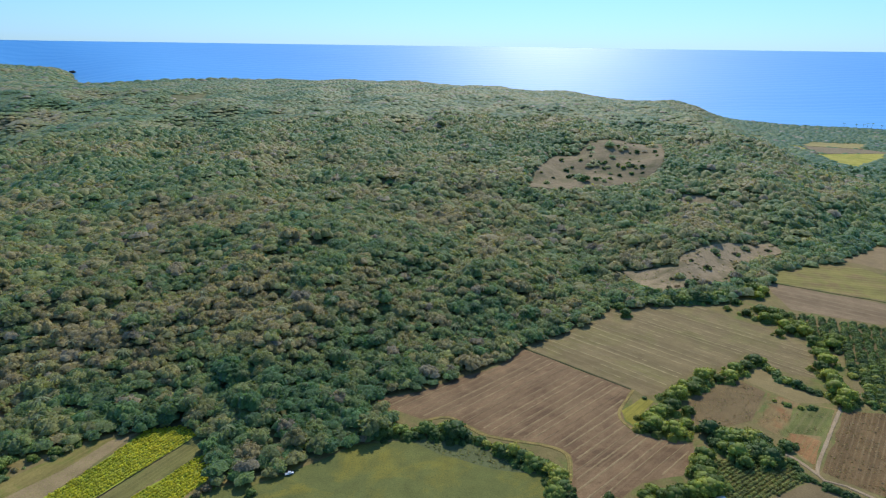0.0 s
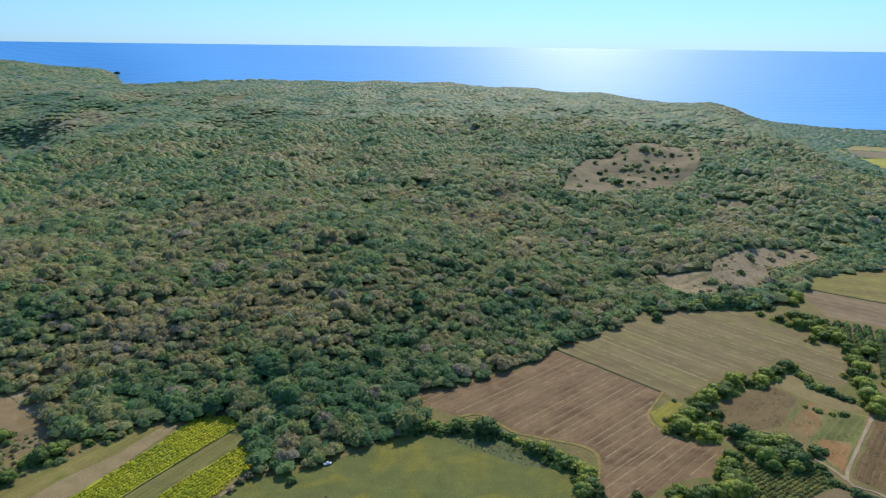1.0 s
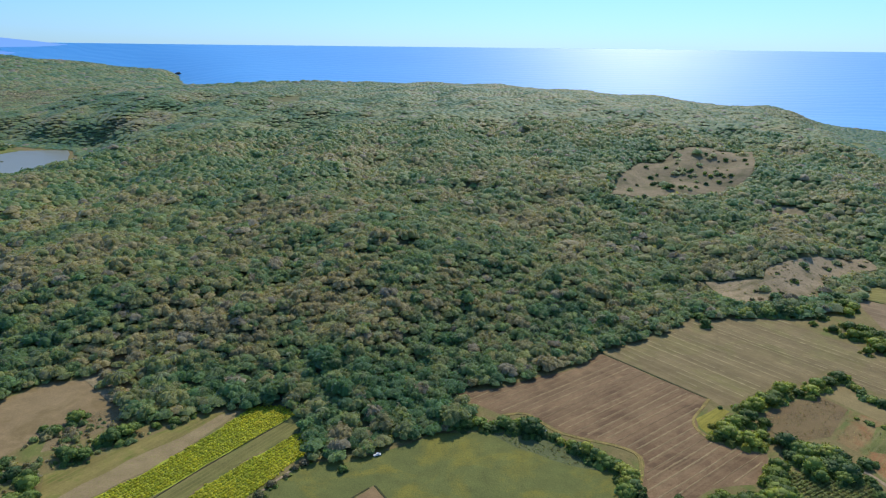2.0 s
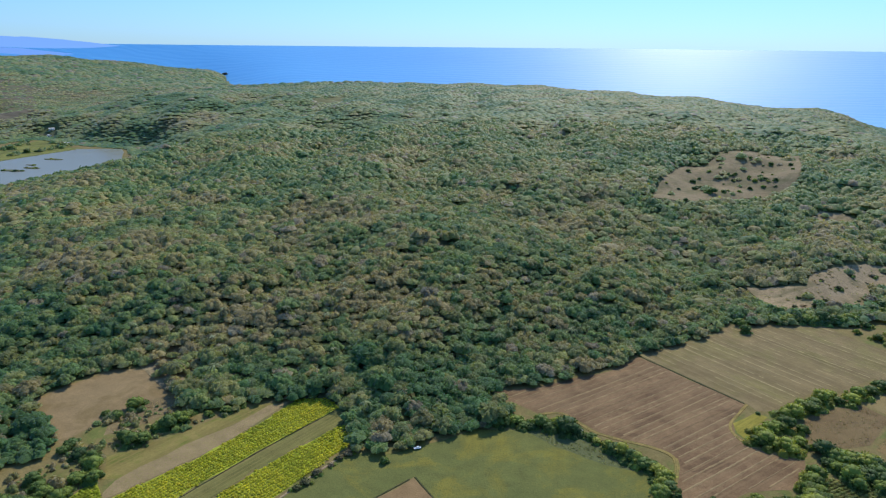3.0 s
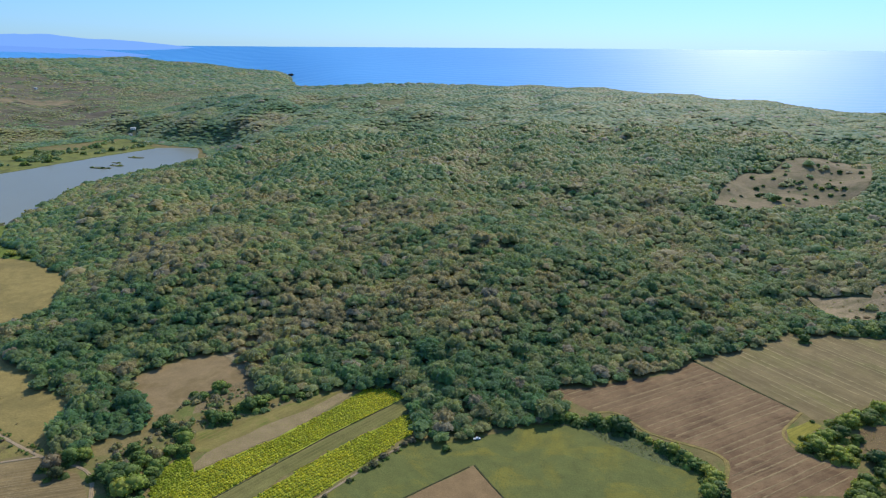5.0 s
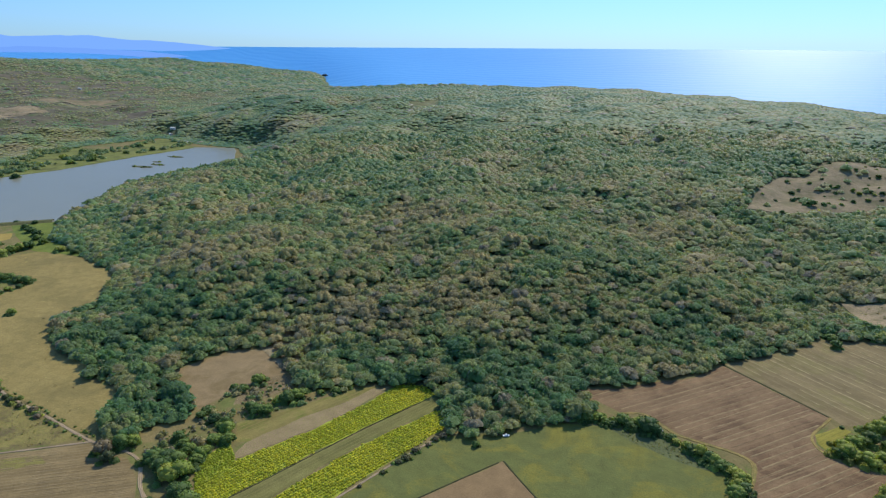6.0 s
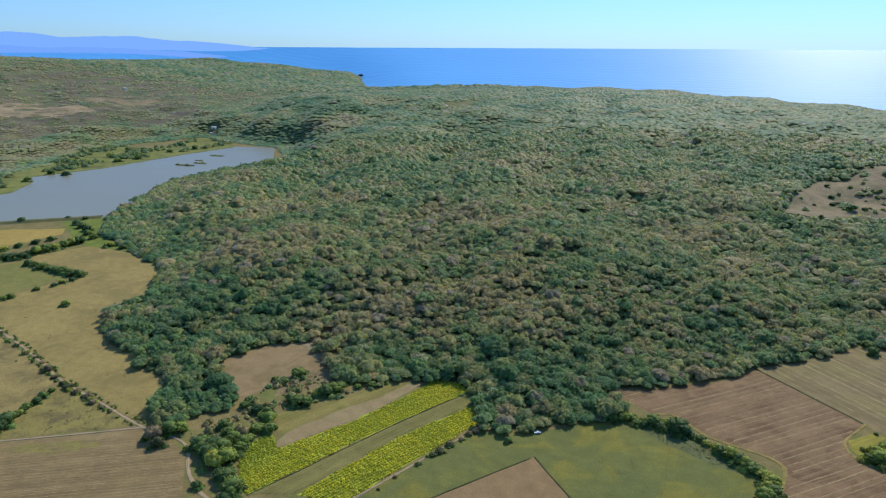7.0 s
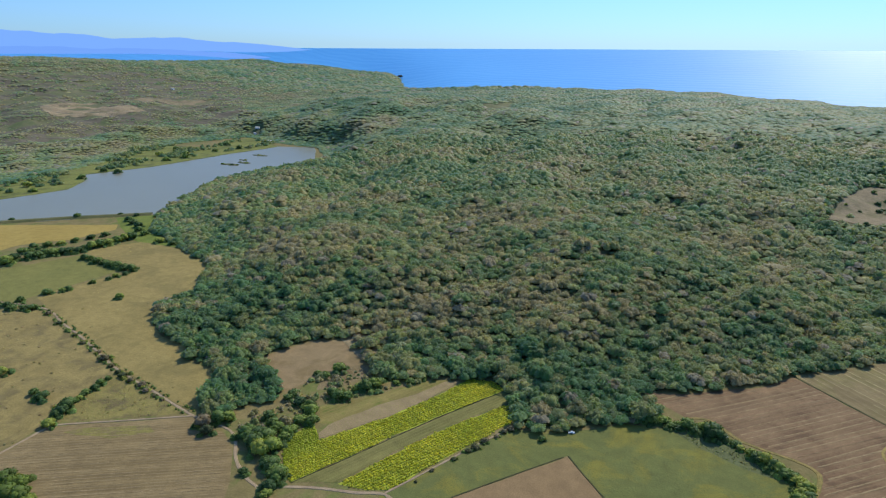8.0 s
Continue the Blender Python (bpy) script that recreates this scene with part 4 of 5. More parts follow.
plant([(-238, 243, 2.5), (-229, 253, 4), (-232, 241, 3), (-199, 239, 4.5), (-196, 244, 4.5), (-194, 248, 4), (-203, 236, 3.5), (-226, 207, 4), (-219, 206, 3.5), (-212, 199, 4), (-219, 203, 3), (-214, 223, 4), (-209, 222, 3.5), (-204, 224, 3.5), (-206, 191, 3.5), (-213, 190, 4), (-212, 181, 3), (-213, 176, 3.5), (-220, 178, 3.5), (-209, 163, 3), (-173, 265, 3), (-236, 214, 3), (-235, 207, 3), (-176, 258, 3), (-184, 253, 2), (-233, 186, 3), (-227, 181, 3.5), (-211, 171, 3)], "tree", "green tree in the hedge above the crop beds", "crop hedge", "lush")
plant([(-29, 275, 3.5), (-25, 275, 3), (-20, 278, 3.5), (-16, 275, 2.6), (-11, 274, 2.6), (-7, 279, 4), (-3, 276, 3), (3, 279, 4), (7, 275, 5.2), (11, 275, 3.5), (19, 271, 2.6), (22, 268, 2), (27, 265, 3), (30, 261, 3.5), (33, 260, 3.5), (37, 257, 3.8), (40, 255, 3.5), (43, 253, 3.8), (46, 252, 3.5), (48, 249, 4), (51, 244, 4), (49, 238, 3.5), (52, 236, 4), (48, 230, 4), (-80, 231, 2.2)], "tree", "green tree in the hedge round the green field", "green hedge", "lush")
plant([(-99, 234, 2.2), (-101, 230, 2), (-103, 224, 1.5), (-108, 217, 2), (-111, 209, 2.4), (-113, 204, 1.8), (-118, 194, 1.4), (-124, 181, 1.2), (-127, 169, 1)], "bush", "grey-green bush beside the crop track", "field bushes", "dry")
plant([(188, 358, 4), (192, 356, 3.5), (180, 351, 3.5), (172, 345, 4.5), (165, 337, 4.5), (157, 335, 3), (154, 340, 3.5), (149, 336, 4.5), (142, 329, 4.5), (138, 322, 4.5), (135, 325, 4), (129, 315, 4.5), (124, 313, 4.5), (121, 303, 4.5), (116, 299, 4.5), (110, 294, 4.2), (105, 290, 4.2), (106, 285, 4.5), (110, 283, 4.5), (114, 281, 4.2), (117, 279, 4), (102, 283, 4), (123, 288, 3), (128, 299, 3)], "tree", "bright yellow-green tree along the creek", "creek trees", "bright")
plant([(132, 281, 4.5), (135, 277, 4.2), (138, 276, 4.5), (142, 275, 4.5), (146, 275, 4.5), (149, 273, 4.5), (152, 272, 4.5), (151, 265, 4.5), (151, 258, 4.5), (148, 256, 4), (146, 262, 4.5), (143, 262, 4.5), (138, 261, 4.5), (138, 255, 3.5), (136, 264, 4), (133, 266, 3), (131, 270, 3)], "tree", "dark green tree in a copse", "copse", "lush")
plant([(121, 260, 4), (118, 255, 4), (115, 248, 4.2), (118, 247, 4), (115, 241, 4.5), (117, 239, 4.5), (115, 234, 4.5), (112, 234, 4.5), (109, 235, 4), (105, 233, 4.2), (101, 233, 4), (97, 230, 4.2), (93, 231, 3.5), (90, 235, 3.2), (85, 232, 3), (121, 252, 3.5), (86, 228, 3), (70, 231, 2.2)], "tree", "yellow-green tree in the lower copse", "lower copse", "bright")
plant([(248, 492, 4), (248, 476, 4.5), (240, 466, 4), (242, 481, 4.5), (216, 432, 3), (226, 422, 4.5), (229, 438, 4), (237, 435, 4.5), (233, 422, 4), (234, 411, 4.5), (233, 403, 4.5), (240, 407, 5), (240, 398, 4.5), (239, 385, 4.5), (240, 380, 4), (233, 367, 4.5), (232, 358, 5), (248, 379, 5), (254, 386, 4.5), (224, 348, 4.5), (223, 339, 4.5), (221, 331, 4.5), (217, 321, 5), (220, 318, 5), (213, 309, 4), (219, 314, 4.5), (240, 427, 4), (223, 398, 3)], "tree", "bright green tree beside the orchard", "east trees", "bright")
plant([(193, 347, 3), (194, 341, 2.8), (196, 336, 3), (197, 332, 3), (200, 329, 3), (202, 327, 2.6), (204, 323, 2.6), (207, 321, 2.4), (193, 353, 2.5), (179, 313, 1.2), (184, 308, 1.8), (190, 306, 1.5), (196, 305, 1.5)], "bush", "low green hedge bush between fields", "low hedge", "lush")
plant([(163, 269, 3.4), (160, 258, 2), (160, 252, 2.4), (160, 247, 2), (163, 244, 1.6), (167, 240, 2.4), (169, 237, 2), (172, 234, 2), (175, 232, 1.8), (179, 230, 2), (109, 314, 1.2)], "bush", "dark green bush beside the lane", "lane bushes", "lush")
plant([(160, 452, 4), (166, 456, 4.5), (171, 454, 4), (178, 456, 4.5), (183, 455, 4.5), (190, 458, 4.5), (196, 457, 4.5), (202, 459, 5), (210, 463, 4.5), (217, 468, 5), (225, 476, 5), (235, 486, 4.5), (245, 496, 5), (217, 454, 3), (206, 442, 2), (130, 428, 3.5), (129, 440, 4)], "tree", "dark green tree at the foot of the bare slope", "wood edge", "lush")


# ---- crops ----
def rows_in(poly, turn, gap, step, seed, shift=0.15, edge=-0.6):
    """Places in straight rows over a plan outline."""
    r = np.random.RandomState(seed)
    p = np.array(poly, float)
    mid, a = p.mean(0), radians(turn)
    reach = np.abs(p - mid).sum(1).max()
    u, v = np.meshgrid(np.arange(-reach, reach, step), np.arange(-reach, reach, gap))
    u = u.ravel() + r.uniform(-shift, shift, u.size) * step * 2
    v = v.ravel() + r.uniform(-shift, shift, v.size) * gap
    x, y = mid[0] + u * math.cos(a) - v * math.sin(a), mid[1] + u * math.sin(a) + v * math.cos(a)
    ok = poly_dist(x, y, poly) < edge
    return x[ok], y[ok]


TUFT = [crown_shape(60 + s, 1, 1, 12, 0.45, 0.8, 0.0) for s in range(4)]


def crop(poly, turn, gap, step, size, tall, seed, name, material, label, spread=0.13, base=0.5, drift=0.2):
    x, y = rows_in(poly, turn, gap, step, seed, 0.15, -0.1)
    r = np.random.RandomState(seed + 1)
    rad = size * r.uniform(0.65, 1.25, len(x))
    spots = np.stack([x, y, height(x, y) + 0.1, rad, rad * tall, r.uniform(0, 6.28, len(x))], 1)
    kind = np.clip(base + drift * waves(x, y, 45, seed) + r.normal(0, spread, len(x)) - 0.6 * smooth(-186, -204, x), 0, 1)
    scatter(name, TUFT, spots, np.stack([kind, r.uniform(size=len(x))], 1), material, label, "crop")


crop(crop_top, 63.3, 1.9, 1.3, 0.84, 0.62, 31, "leafy_crop", M_CROP, "tall yellow-green leafy crop in dense rows")
crop(crop_low, 63.3, 1.9, 1.3, 0.84, 0.62, 32, "leafy_crop", M_CROP, "yellow-green leafy crop in a narrow bed")
M_LOWCROP = leaves("low_crop_leaves", "tag", [(0, (0.15, 0.20, 0.05)), (0.6, (0.23, 0.265, 0.065)), (1, (0.32, 0.31, 0.08))])
crop(vine_low, 35.5, 2.0, 1.2, 0.9, 0.75, 33, "plantation_plants", M_LOWCROP, "low green plants in plantation rows")
x, y = rows_in(orchard, -116.5, 6.3, 3.1, 34, 0.12, -1.4)
near = np.argsort(y - 0.3 * x)
first, rest = near[:260], near[260:]
r = np.random.RandomState(35)
plant([(x[i], y[i], r.uniform(2.0, 2.6)) for i in first], "bush", "round dark green orchard tree in a straight row", "orchard trees", "lush")
r = np.random.RandomState(36)
rad = r.uniform(2.1, 2.9, len(rest))
M_HEDGE = leaves("hedge_leaves", "tag", LUSH)
spots = np.stack([x[rest], y[rest], 0 * rad + 0.2, rad, rad * 1.2, r.uniform(0, 6.28, len(rest))], 1)
scatter("orchard_rows", CROWN_NEAR, spots, r.uniform(0, 0.7, (len(rest), 2)), M_HEDGE, "dark green orchard trees in long rows", "orchard")

# ---- trees in the clearing and along the lake ----
HILL_TREES = [(154, 854, 4.5), (155, 818, 5), (151, 780, 5.5), (167, 760, 8), (160, 797, 3.5), (180, 768, 4), (201, 843, 3.5), (210, 846, 3.5), (225, 838, 4), (230, 829, 4.5), (240, 847, 3.5), (243, 835, 4.5), (236, 812, 4.5), (219, 805, 4), (265, 898, 5), (252, 825, 4.5), (240, 905, 4), (194, 865, 3.5), (190, 831, 3), (130, 711, 3.5), (302, 977, 5), (287, 888, 4)]
plant([(a, b, 0.62 * c) for a, b, c in HILL_TREES], "tree", "dark green tree standing in the hill clearing", "clearing trees", "lush")
x, y = rows_in(CLEARING_HILL, 25, 17, 17, 38, 0.45, -4)
r = np.random.RandomState(39)
plant([(a, b, r.uniform(1.1, 2.2)) for a, b in zip(x, y) if r.uniform() < 0.3], "tree", "small green tree scattered over the hill clearing", "clearing trees", "lush")
SLOPE_BUSHES = [(205, 500, 2.5), (222, 520, 3), (240, 548, 3), (262, 560, 3.5), (280, 575, 3), (195, 492, 2), (212, 530, 2), (180, 488, 2.5), (250, 530, 2.5), (232, 505, 2), (188, 505, 2), (300, 580, 3)]
plant([(a, b, 0.8 * c) for a, b, c in SLOPE_BUSHES], "bush", "grey-green bush on the bare slope", "slope bushes", "dry")
SHORE_TREES = [(-975, 700, 6), (-985, 640, 5), (-1010, 700, 5), (-1030, 760, 6), (-1040, 800, 6), (-1000, 830, 6), (-990, 870, 6), (-1020, 900, 6), (-1060, 870, 7), (-1090, 940, 6), (-1000, 960, 5), (-1005, 560, 6), (-1030, 500, 6), (-980, 1010, 5), (-1040, 1040, 5), (-960, 540, 5)]
plant(SHORE_TREES, "tree", "round dark tree on the lakeshore meadow", "lakeshore trees", "lush")
DAM_TREES = [(-762, 462, 4), (-700, 500, 3.5), (-722, 492, 3), (-672, 470, 5), (-655, 462, 5), (-640, 450, 4.5), (-690, 478, 4), (-620, 440, 4), (-580, 425, 4.5), (-560, 424, 4), (-820, 415, 3)]
plant(DAM_TREES, "tree", "green tree on the meadow by the dam", "dam trees", "lush")
x, y = rows_in(shore_green, 20, 9, 9, 35, 0.45, 6)
r = np.random.RandomState(37)
ok = (poly_dist(x, y, LAKE) > 28) & (waves(x, y, 90, 21) + r.uniform(-0.5, 0.5, len(x)) > 0.25)
x, y = x[ok], y[ok]
rad = r.uniform(3, 7, len(x))
spots = np.stack([x, y, height(x, y) + 0.5, rad, rad, r.uniform(0, 6.28, len(x))], 1)
scatter("lakeshore_copse", CROWN_NEAR, spots, r.uniform(0, 0.45, (len(x), 2)), M_FOREST, "clumps of trees behind the lakeshore meadow", "copse")
plant([(-262, 163, 5.0), (-254, 158, 3.5), (-228, 168, 3.0)], "tree", "brownish half-bare tree beside the dirt lane", "bare trees", "dry")
ISLETS = [(-860, 850, 22, 7), (-850, 876, 16, 5), (-880, 957, 18, 6), (-873, 900, 9, 3)]
for ix, iy, ia, ib in ISLETS:
    r = np.random.RandomState(int(ia))
    outline = [(ix + ia * r.uniform(0.8, 1.15) * math.cos(k), iy + ib * r.uniform(0.8, 1.15) * math.sin(k)) for k in np.arange(0, 6.2, 0.5)]
    ob = flat_sheet("lake_island", outline, M_GROUND, 0.9, 40)
    tagged(ob, "low reedy island in the lake", "island", kind="structure")
    plant([(ix + r.uniform(-0.7, 0.7) * ia, iy + r.uniform(-0.6, 0.6) * ib, r.uniform(1.5, 3)) for k in range(3)], "bush", "dark reeds and bush on a lake island", "island bushes", "lush")


# ---- dam ----
def bank(name, line, wide, tall, material, label):
    vs = []
    for i, (px, py) in enumerate(line):
        ax, ay = line[max(i - 1, 0)]
        bx, by = line[min(i + 1, len(line) - 1)]
        d = math.hypot(bx - ax, by - ay)
        nx, ny = -(by - ay) / d, (bx - ax) / d
        for o, z in ((-0.5, -0.3), (-0.18, tall), (0.18, tall), (0.5, -0.3)):
            vs.append((px + nx * o * wide, py + ny * o * wide, z))
    return tagged(mesh_object(name, vs, grid_faces(4, len(line)), material), label, "dam", kind="structure")


bank("dam", [(-960, 300), (-900, 345), (-826, 404), (-762, 460), (-690, 515)], 15, 2.2, soil("dam_grass", (0.09, 0.10, 0.035), (0.16, 0.15, 0.06), big=30, small=3), "low grassy earth dam holding the lake")


# ---- distance ----
def ridge(name, rad, tops, foot, colour, seed, label):
    """A far mountain chain: tops of (degrees from ahead, height)."""
    # black base with an even blue glow: haze painted as emission
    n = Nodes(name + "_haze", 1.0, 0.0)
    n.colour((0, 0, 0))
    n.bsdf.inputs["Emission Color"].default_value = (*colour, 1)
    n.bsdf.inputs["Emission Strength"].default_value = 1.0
    r = np.random.RandomState(seed)
    deg = np.linspace(tops[0][0], tops[-1][0], 160)
    top = np.interp(deg, [t[0] for t in tops], [t[1] for t in tops])
    peak = sum(np.sin(deg * f + r.uniform(0, 6)) / f for f in (0.9, 1.7, 3.1, 5.3, 9.1))
    top = foot + (top - foot) * (1 + 0.06 * peak)
    vs = []
    for a, z in zip(np.radians(deg), top):
        for q, h in ((-130, foot - 65), (0, z), (20, foot - 20)):
            vs.append(((rad + q) * math.sin(a), -40 + (rad + q) * math.cos(a), h))
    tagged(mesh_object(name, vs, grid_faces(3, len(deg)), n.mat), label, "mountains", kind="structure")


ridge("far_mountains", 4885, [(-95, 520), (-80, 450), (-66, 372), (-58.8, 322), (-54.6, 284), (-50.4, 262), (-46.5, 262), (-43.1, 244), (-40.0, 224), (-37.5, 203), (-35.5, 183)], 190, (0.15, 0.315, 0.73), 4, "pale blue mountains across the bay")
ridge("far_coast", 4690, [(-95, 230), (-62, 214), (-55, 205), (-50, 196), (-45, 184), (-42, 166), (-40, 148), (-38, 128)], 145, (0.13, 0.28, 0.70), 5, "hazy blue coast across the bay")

M_ROCK = soil("sea_rock", (0.05, 0.05, 0.045), (0.12, 0.11, 0.09), big=20, small=4)
for ix, iy, ia, ih in ((-1883, 3421, 13, 8), (-1898, 3424, 7, 5)):
    v, f = ICO[2]
    r = np.random.RandomState(int(ia))
    v = v * (1 + r.uniform(-0.25, 0.25, (len(v), 1))) * np.array([ia, ia * 0.7, ih]) + np.array([ix, iy, 44])
    tagged(mesh_object("sea_stack", v, f, M_ROCK), "dark rock standing in the sea off the headland", "rock")


# ---- buildings ----
def panel(name, parent, x0, x1, y0, y1, z0, z1, material, bevel=0.0, label=""):
    bm = bmesh.new()
    bmesh.ops.create_cube(bm, size=1)
    for v in bm.verts:
        v.co = ((x0 + x1) / 2 + v.co.x * (x1 - x0), (y0 + y1) / 2 + v.co.y * (y1 - y0), (z0 + z1) / 2 + v.co.z * (z1 - z0))
    if bevel:
        bmesh.ops.bevel(bm, geom=bm.edges[:], offset=bevel, segments=2, affect="EDGES")
    return part(name, bm, material, parent, label)


M_WHITE = soil("white_wall", (0.62, 0.60, 0.56), (0.75, 0.73, 0.70), big=3, small=0.4)
M_ROOF = soil("pale_roof", (0.60, 0.56, 0.48), (0.75, 0.71, 0.62), big=3, small=0.5)
M_DARK = soil("dark_opening", (0.02, 0.02, 0.02), (0.04, 0.04, 0.04), big=1, small=0.2)


def house(x, y, turn, wide, deep, tall, label):
    top = new("house")
    top.matrix_basis = pose(x, y, float(height(x, y)), 0, 0, turn)
    w, d, t = wide / 2, deep / 2, 0.25
    for a, b, c, e in ((-w, w, -d, -d + t), (-w, w, d - t, d), (-w, -w + t, -d + t, d - t), (w - t, w, -d + t, d - t)):
        panel("wall", top, a, b, c, e, -0.6, tall, M_WHITE)
    for s in (-1, 1):
        bm = bmesh.new()
        q = [(-w - 0.5, s * (d + 0.6), tall - 0.15), (w + 0.5, s * (d + 0.6), tall - 0.15), (w + 0.5, 0, tall + deep * 0.22), (-w - 0.5, 0, tall + deep * 0.22)]
        low = [bm.verts.new(p) for p in q]
        up = [bm.verts.new((p[0], p[1], p[2] + 0.15)) for p in q]
        bm.faces.new(low)
        bm.faces.new(up)
        for k in range(4):
            bm.faces.new((low[k], low[(k + 1) % 4], up[(k + 1) % 4], up[k]))
        bmesh.ops.recalc_face_normals(bm, faces=bm.faces)
        part("roof", bm, M_ROOF, top)
    panel("door", top, -0.5, 0.5, -d - 0.05, -d + 0.02, 0, 2.1, M_DARK)
    for a in (-w * 0.6, w * 0.6):
        panel("window", top, a - 0.6, a + 0.6, -d - 0.05, -d + 0.02, 1.0, 2.2, M_DARK)
    return tagged(top, label, "house", "buildings")


house(-1110, 1227, 20, 11, 6.5, 3.4, "white house with a pale roof above the lake")
house(-1098, 1203, -10, 8, 5, 3.0, "small white house near the lakeshore")
house(-985, 1122, 15, 15, 6, 3.0, "long pale-roofed building at the lake's edge")
house(-1941, 1756, 0, 11, 7, 4.5, "distant white house on the far slope")
house(116, 228, 35, 4.2, 3.2, 2.3, "small shed with a white roof among trees")


def pickup(x, y, turn):
    top = new("pickup_truck")
    top.matrix_basis = pose(x, y, float(height(x, y)) + 0.1, 0, 0, turn) @ Matrix.Scale(0.75, 4)
    paint = soil("white_paint", (0.75, 0.75, 0.74), (0.82, 0.82, 0.81), big=2, small=0.5, rough=0.3)
    panel("body", top, -2.5, 2.5, -0.9, 0.9, 0.45, 1.0, paint, 0.08)
    panel("cab", top, -0.5, 1.2, -0.82, 0.82, 1.0, 1.75, paint, 0.15)
    panel("windscreen", top, 1.12, 1.22, -0.7, 0.7, 1.1, 1.6, M_DARK)
    for s in (-0.78, 0.83):
        panel("side_window", top, -0.3, 0.9, s, s + 0.03 * (1 if s > 0 else -1), 1.15, 1.6, M_DARK)
    for a in (-1.6, 1.6):
        for s in (-0.85, 0.85):
            bm = bmesh.new()
            bmesh.ops.create_cone(bm, cap_ends=True, segments=14, radius1=0.36, radius2=0.36, depth=0.24, matrix=Matrix.Translation((a, s, 0.36)) @ Matrix.Rotation(radians(90), 4, "X"))
            wheel = part("wheel", bm, M_DARK, top)
            bm = bmesh.new()
            bmesh.ops.create_cone(bm, cap_ends=True, segments=12, radius1=0.21, radius2=0.19, depth=0.27, matrix=Matrix.Translation((a, s, 0.36)) @ Matrix.Rotation(radians(90), 4, "X"))
            part("rim", bm, M_WHITE, wheel, "pale steel rim")
    return tagged(top, "white pickup truck parked at the field edge", "pickup")


pickup(-66.5, 245.2, 25)

# ---- scrub on the verges round the small field and the lane ----
SCRUBBY = [(-232, 200), (-246, 216), (-262, 228), (-215, 262), (-200, 262), (-170, 268), (-165, 262), (-205, 214), (-215, 190), (-218, 160), (-235, 165), (-250, 178)]
x, y = rows_in(SCRUBBY, 30, 2.7, 2.7, 41, 0.45, 0.5)
r = np.random.RandomState(42)
ok = np.ones(len(x), bool)
for p in (soil_small, crop_top, grey_strip, tan_strip):
    ok &= poly_dist(x, y, p) > 0.5
ok &= (waves(x, y, 24, 9) + r.uniform(-0.9, 0.9, len(x))) > 0.1
x, y = x[ok], y[ok]
rad = r.lognormal(0.15, 0.45, len(x))
spots = np.stack([x, y, 0 * x + 0.1, rad, rad * 1.1, r.uniform(0, 6.28, len(x))], 1)
scatter("verge_scrub", CROWN_NEAR, spots, np.stack([r.uniform(0.2, 1.0, len(x)), r.uniform(size=len(x))], 1), M_FOREST, "low dry scrub and weeds on the verge", "scrub")

# ---- weeds and shrubs crowding the lane ----
LANE_SIDE = [(-586, 231), (-515, 242), (-472, 228), (-428, 214), (-369, 192), (-321, 180), (-277, 169)]
r = np.random.RandomState(47)
pts = []
for (ax, ay), (bx, by) in zip(LANE_SIDE, LANE_SIDE[1:]):
    long = math.hypot(bx - ax, by - ay)
    for k in range(int(long / 1.3)):
        q = r.uniform()
        off = r.choice((-1, 1)) * r.uniform(1.5, 3.6)
        pts.append((ax + (bx - ax) * q - (by - ay) / long * off, ay + (by - ay) * q + (bx - ax) / long * off))
pts = np.array(pts)
rad = r.lognormal(-0.35, 0.45, len(pts))
spots = np.stack([pts[:, 0], pts[:, 1], height(pts[:, 0], pts[:, 1]) + 0.1, rad, rad * 1.2, r.uniform(0, 6.28, len(pts))], 1)
scatter("lane_scrub", CROWN_LOW, spots, np.stack([r.uniform(0.2, 0.75, len(pts)), r.uniform(size=len(pts))], 1), M_HEDGE, "low green scrub crowding the dirt lane", "scrub")

# ---- undergrowth below the hedges ----
u = np.array([p[:4] for p in UNDER])
r = np.random.RandomState(43)
spots = np.stack([u[:, 0], u[:, 1], u[:, 2] + 0.1, u[:, 3], u[:, 3] * 1.1, r.uniform(0, 6.28, len(u))], 1)
kind = np.array([{"lush": 0.35, "bright": 0.85, "dry": 0.7}[p[4]] for p in UNDER]) + r.normal(0, 0.18, len(u))
scatter("hedge_undergrowth", CROWN_LOW, spots, np.stack([np.clip(kind, 0, 1), r.uniform(size=len(u))], 1), M_HEDGE, "green undergrowth and shrubs below the hedges", "shrubs")

# ---- palms standing over the wood's edge ----
M_PALM = leaves("palm_leaves", "tag", [(0, (0.16, 0.22, 0.08)), (1, (0.34, 0.36, 0.20))], 0.4)
spots, kinds = wood_spots(230, 520, 21, 3.0, 51, edge=-4)
spots[:, 2] += 3.4
spots[:, 4] = spots[:, 3]
scatter("palms", [palm_shape(s) for s in range(5)], spots, kinds, M_PALM, "scattered palm heads above the forest crowns", "palms")

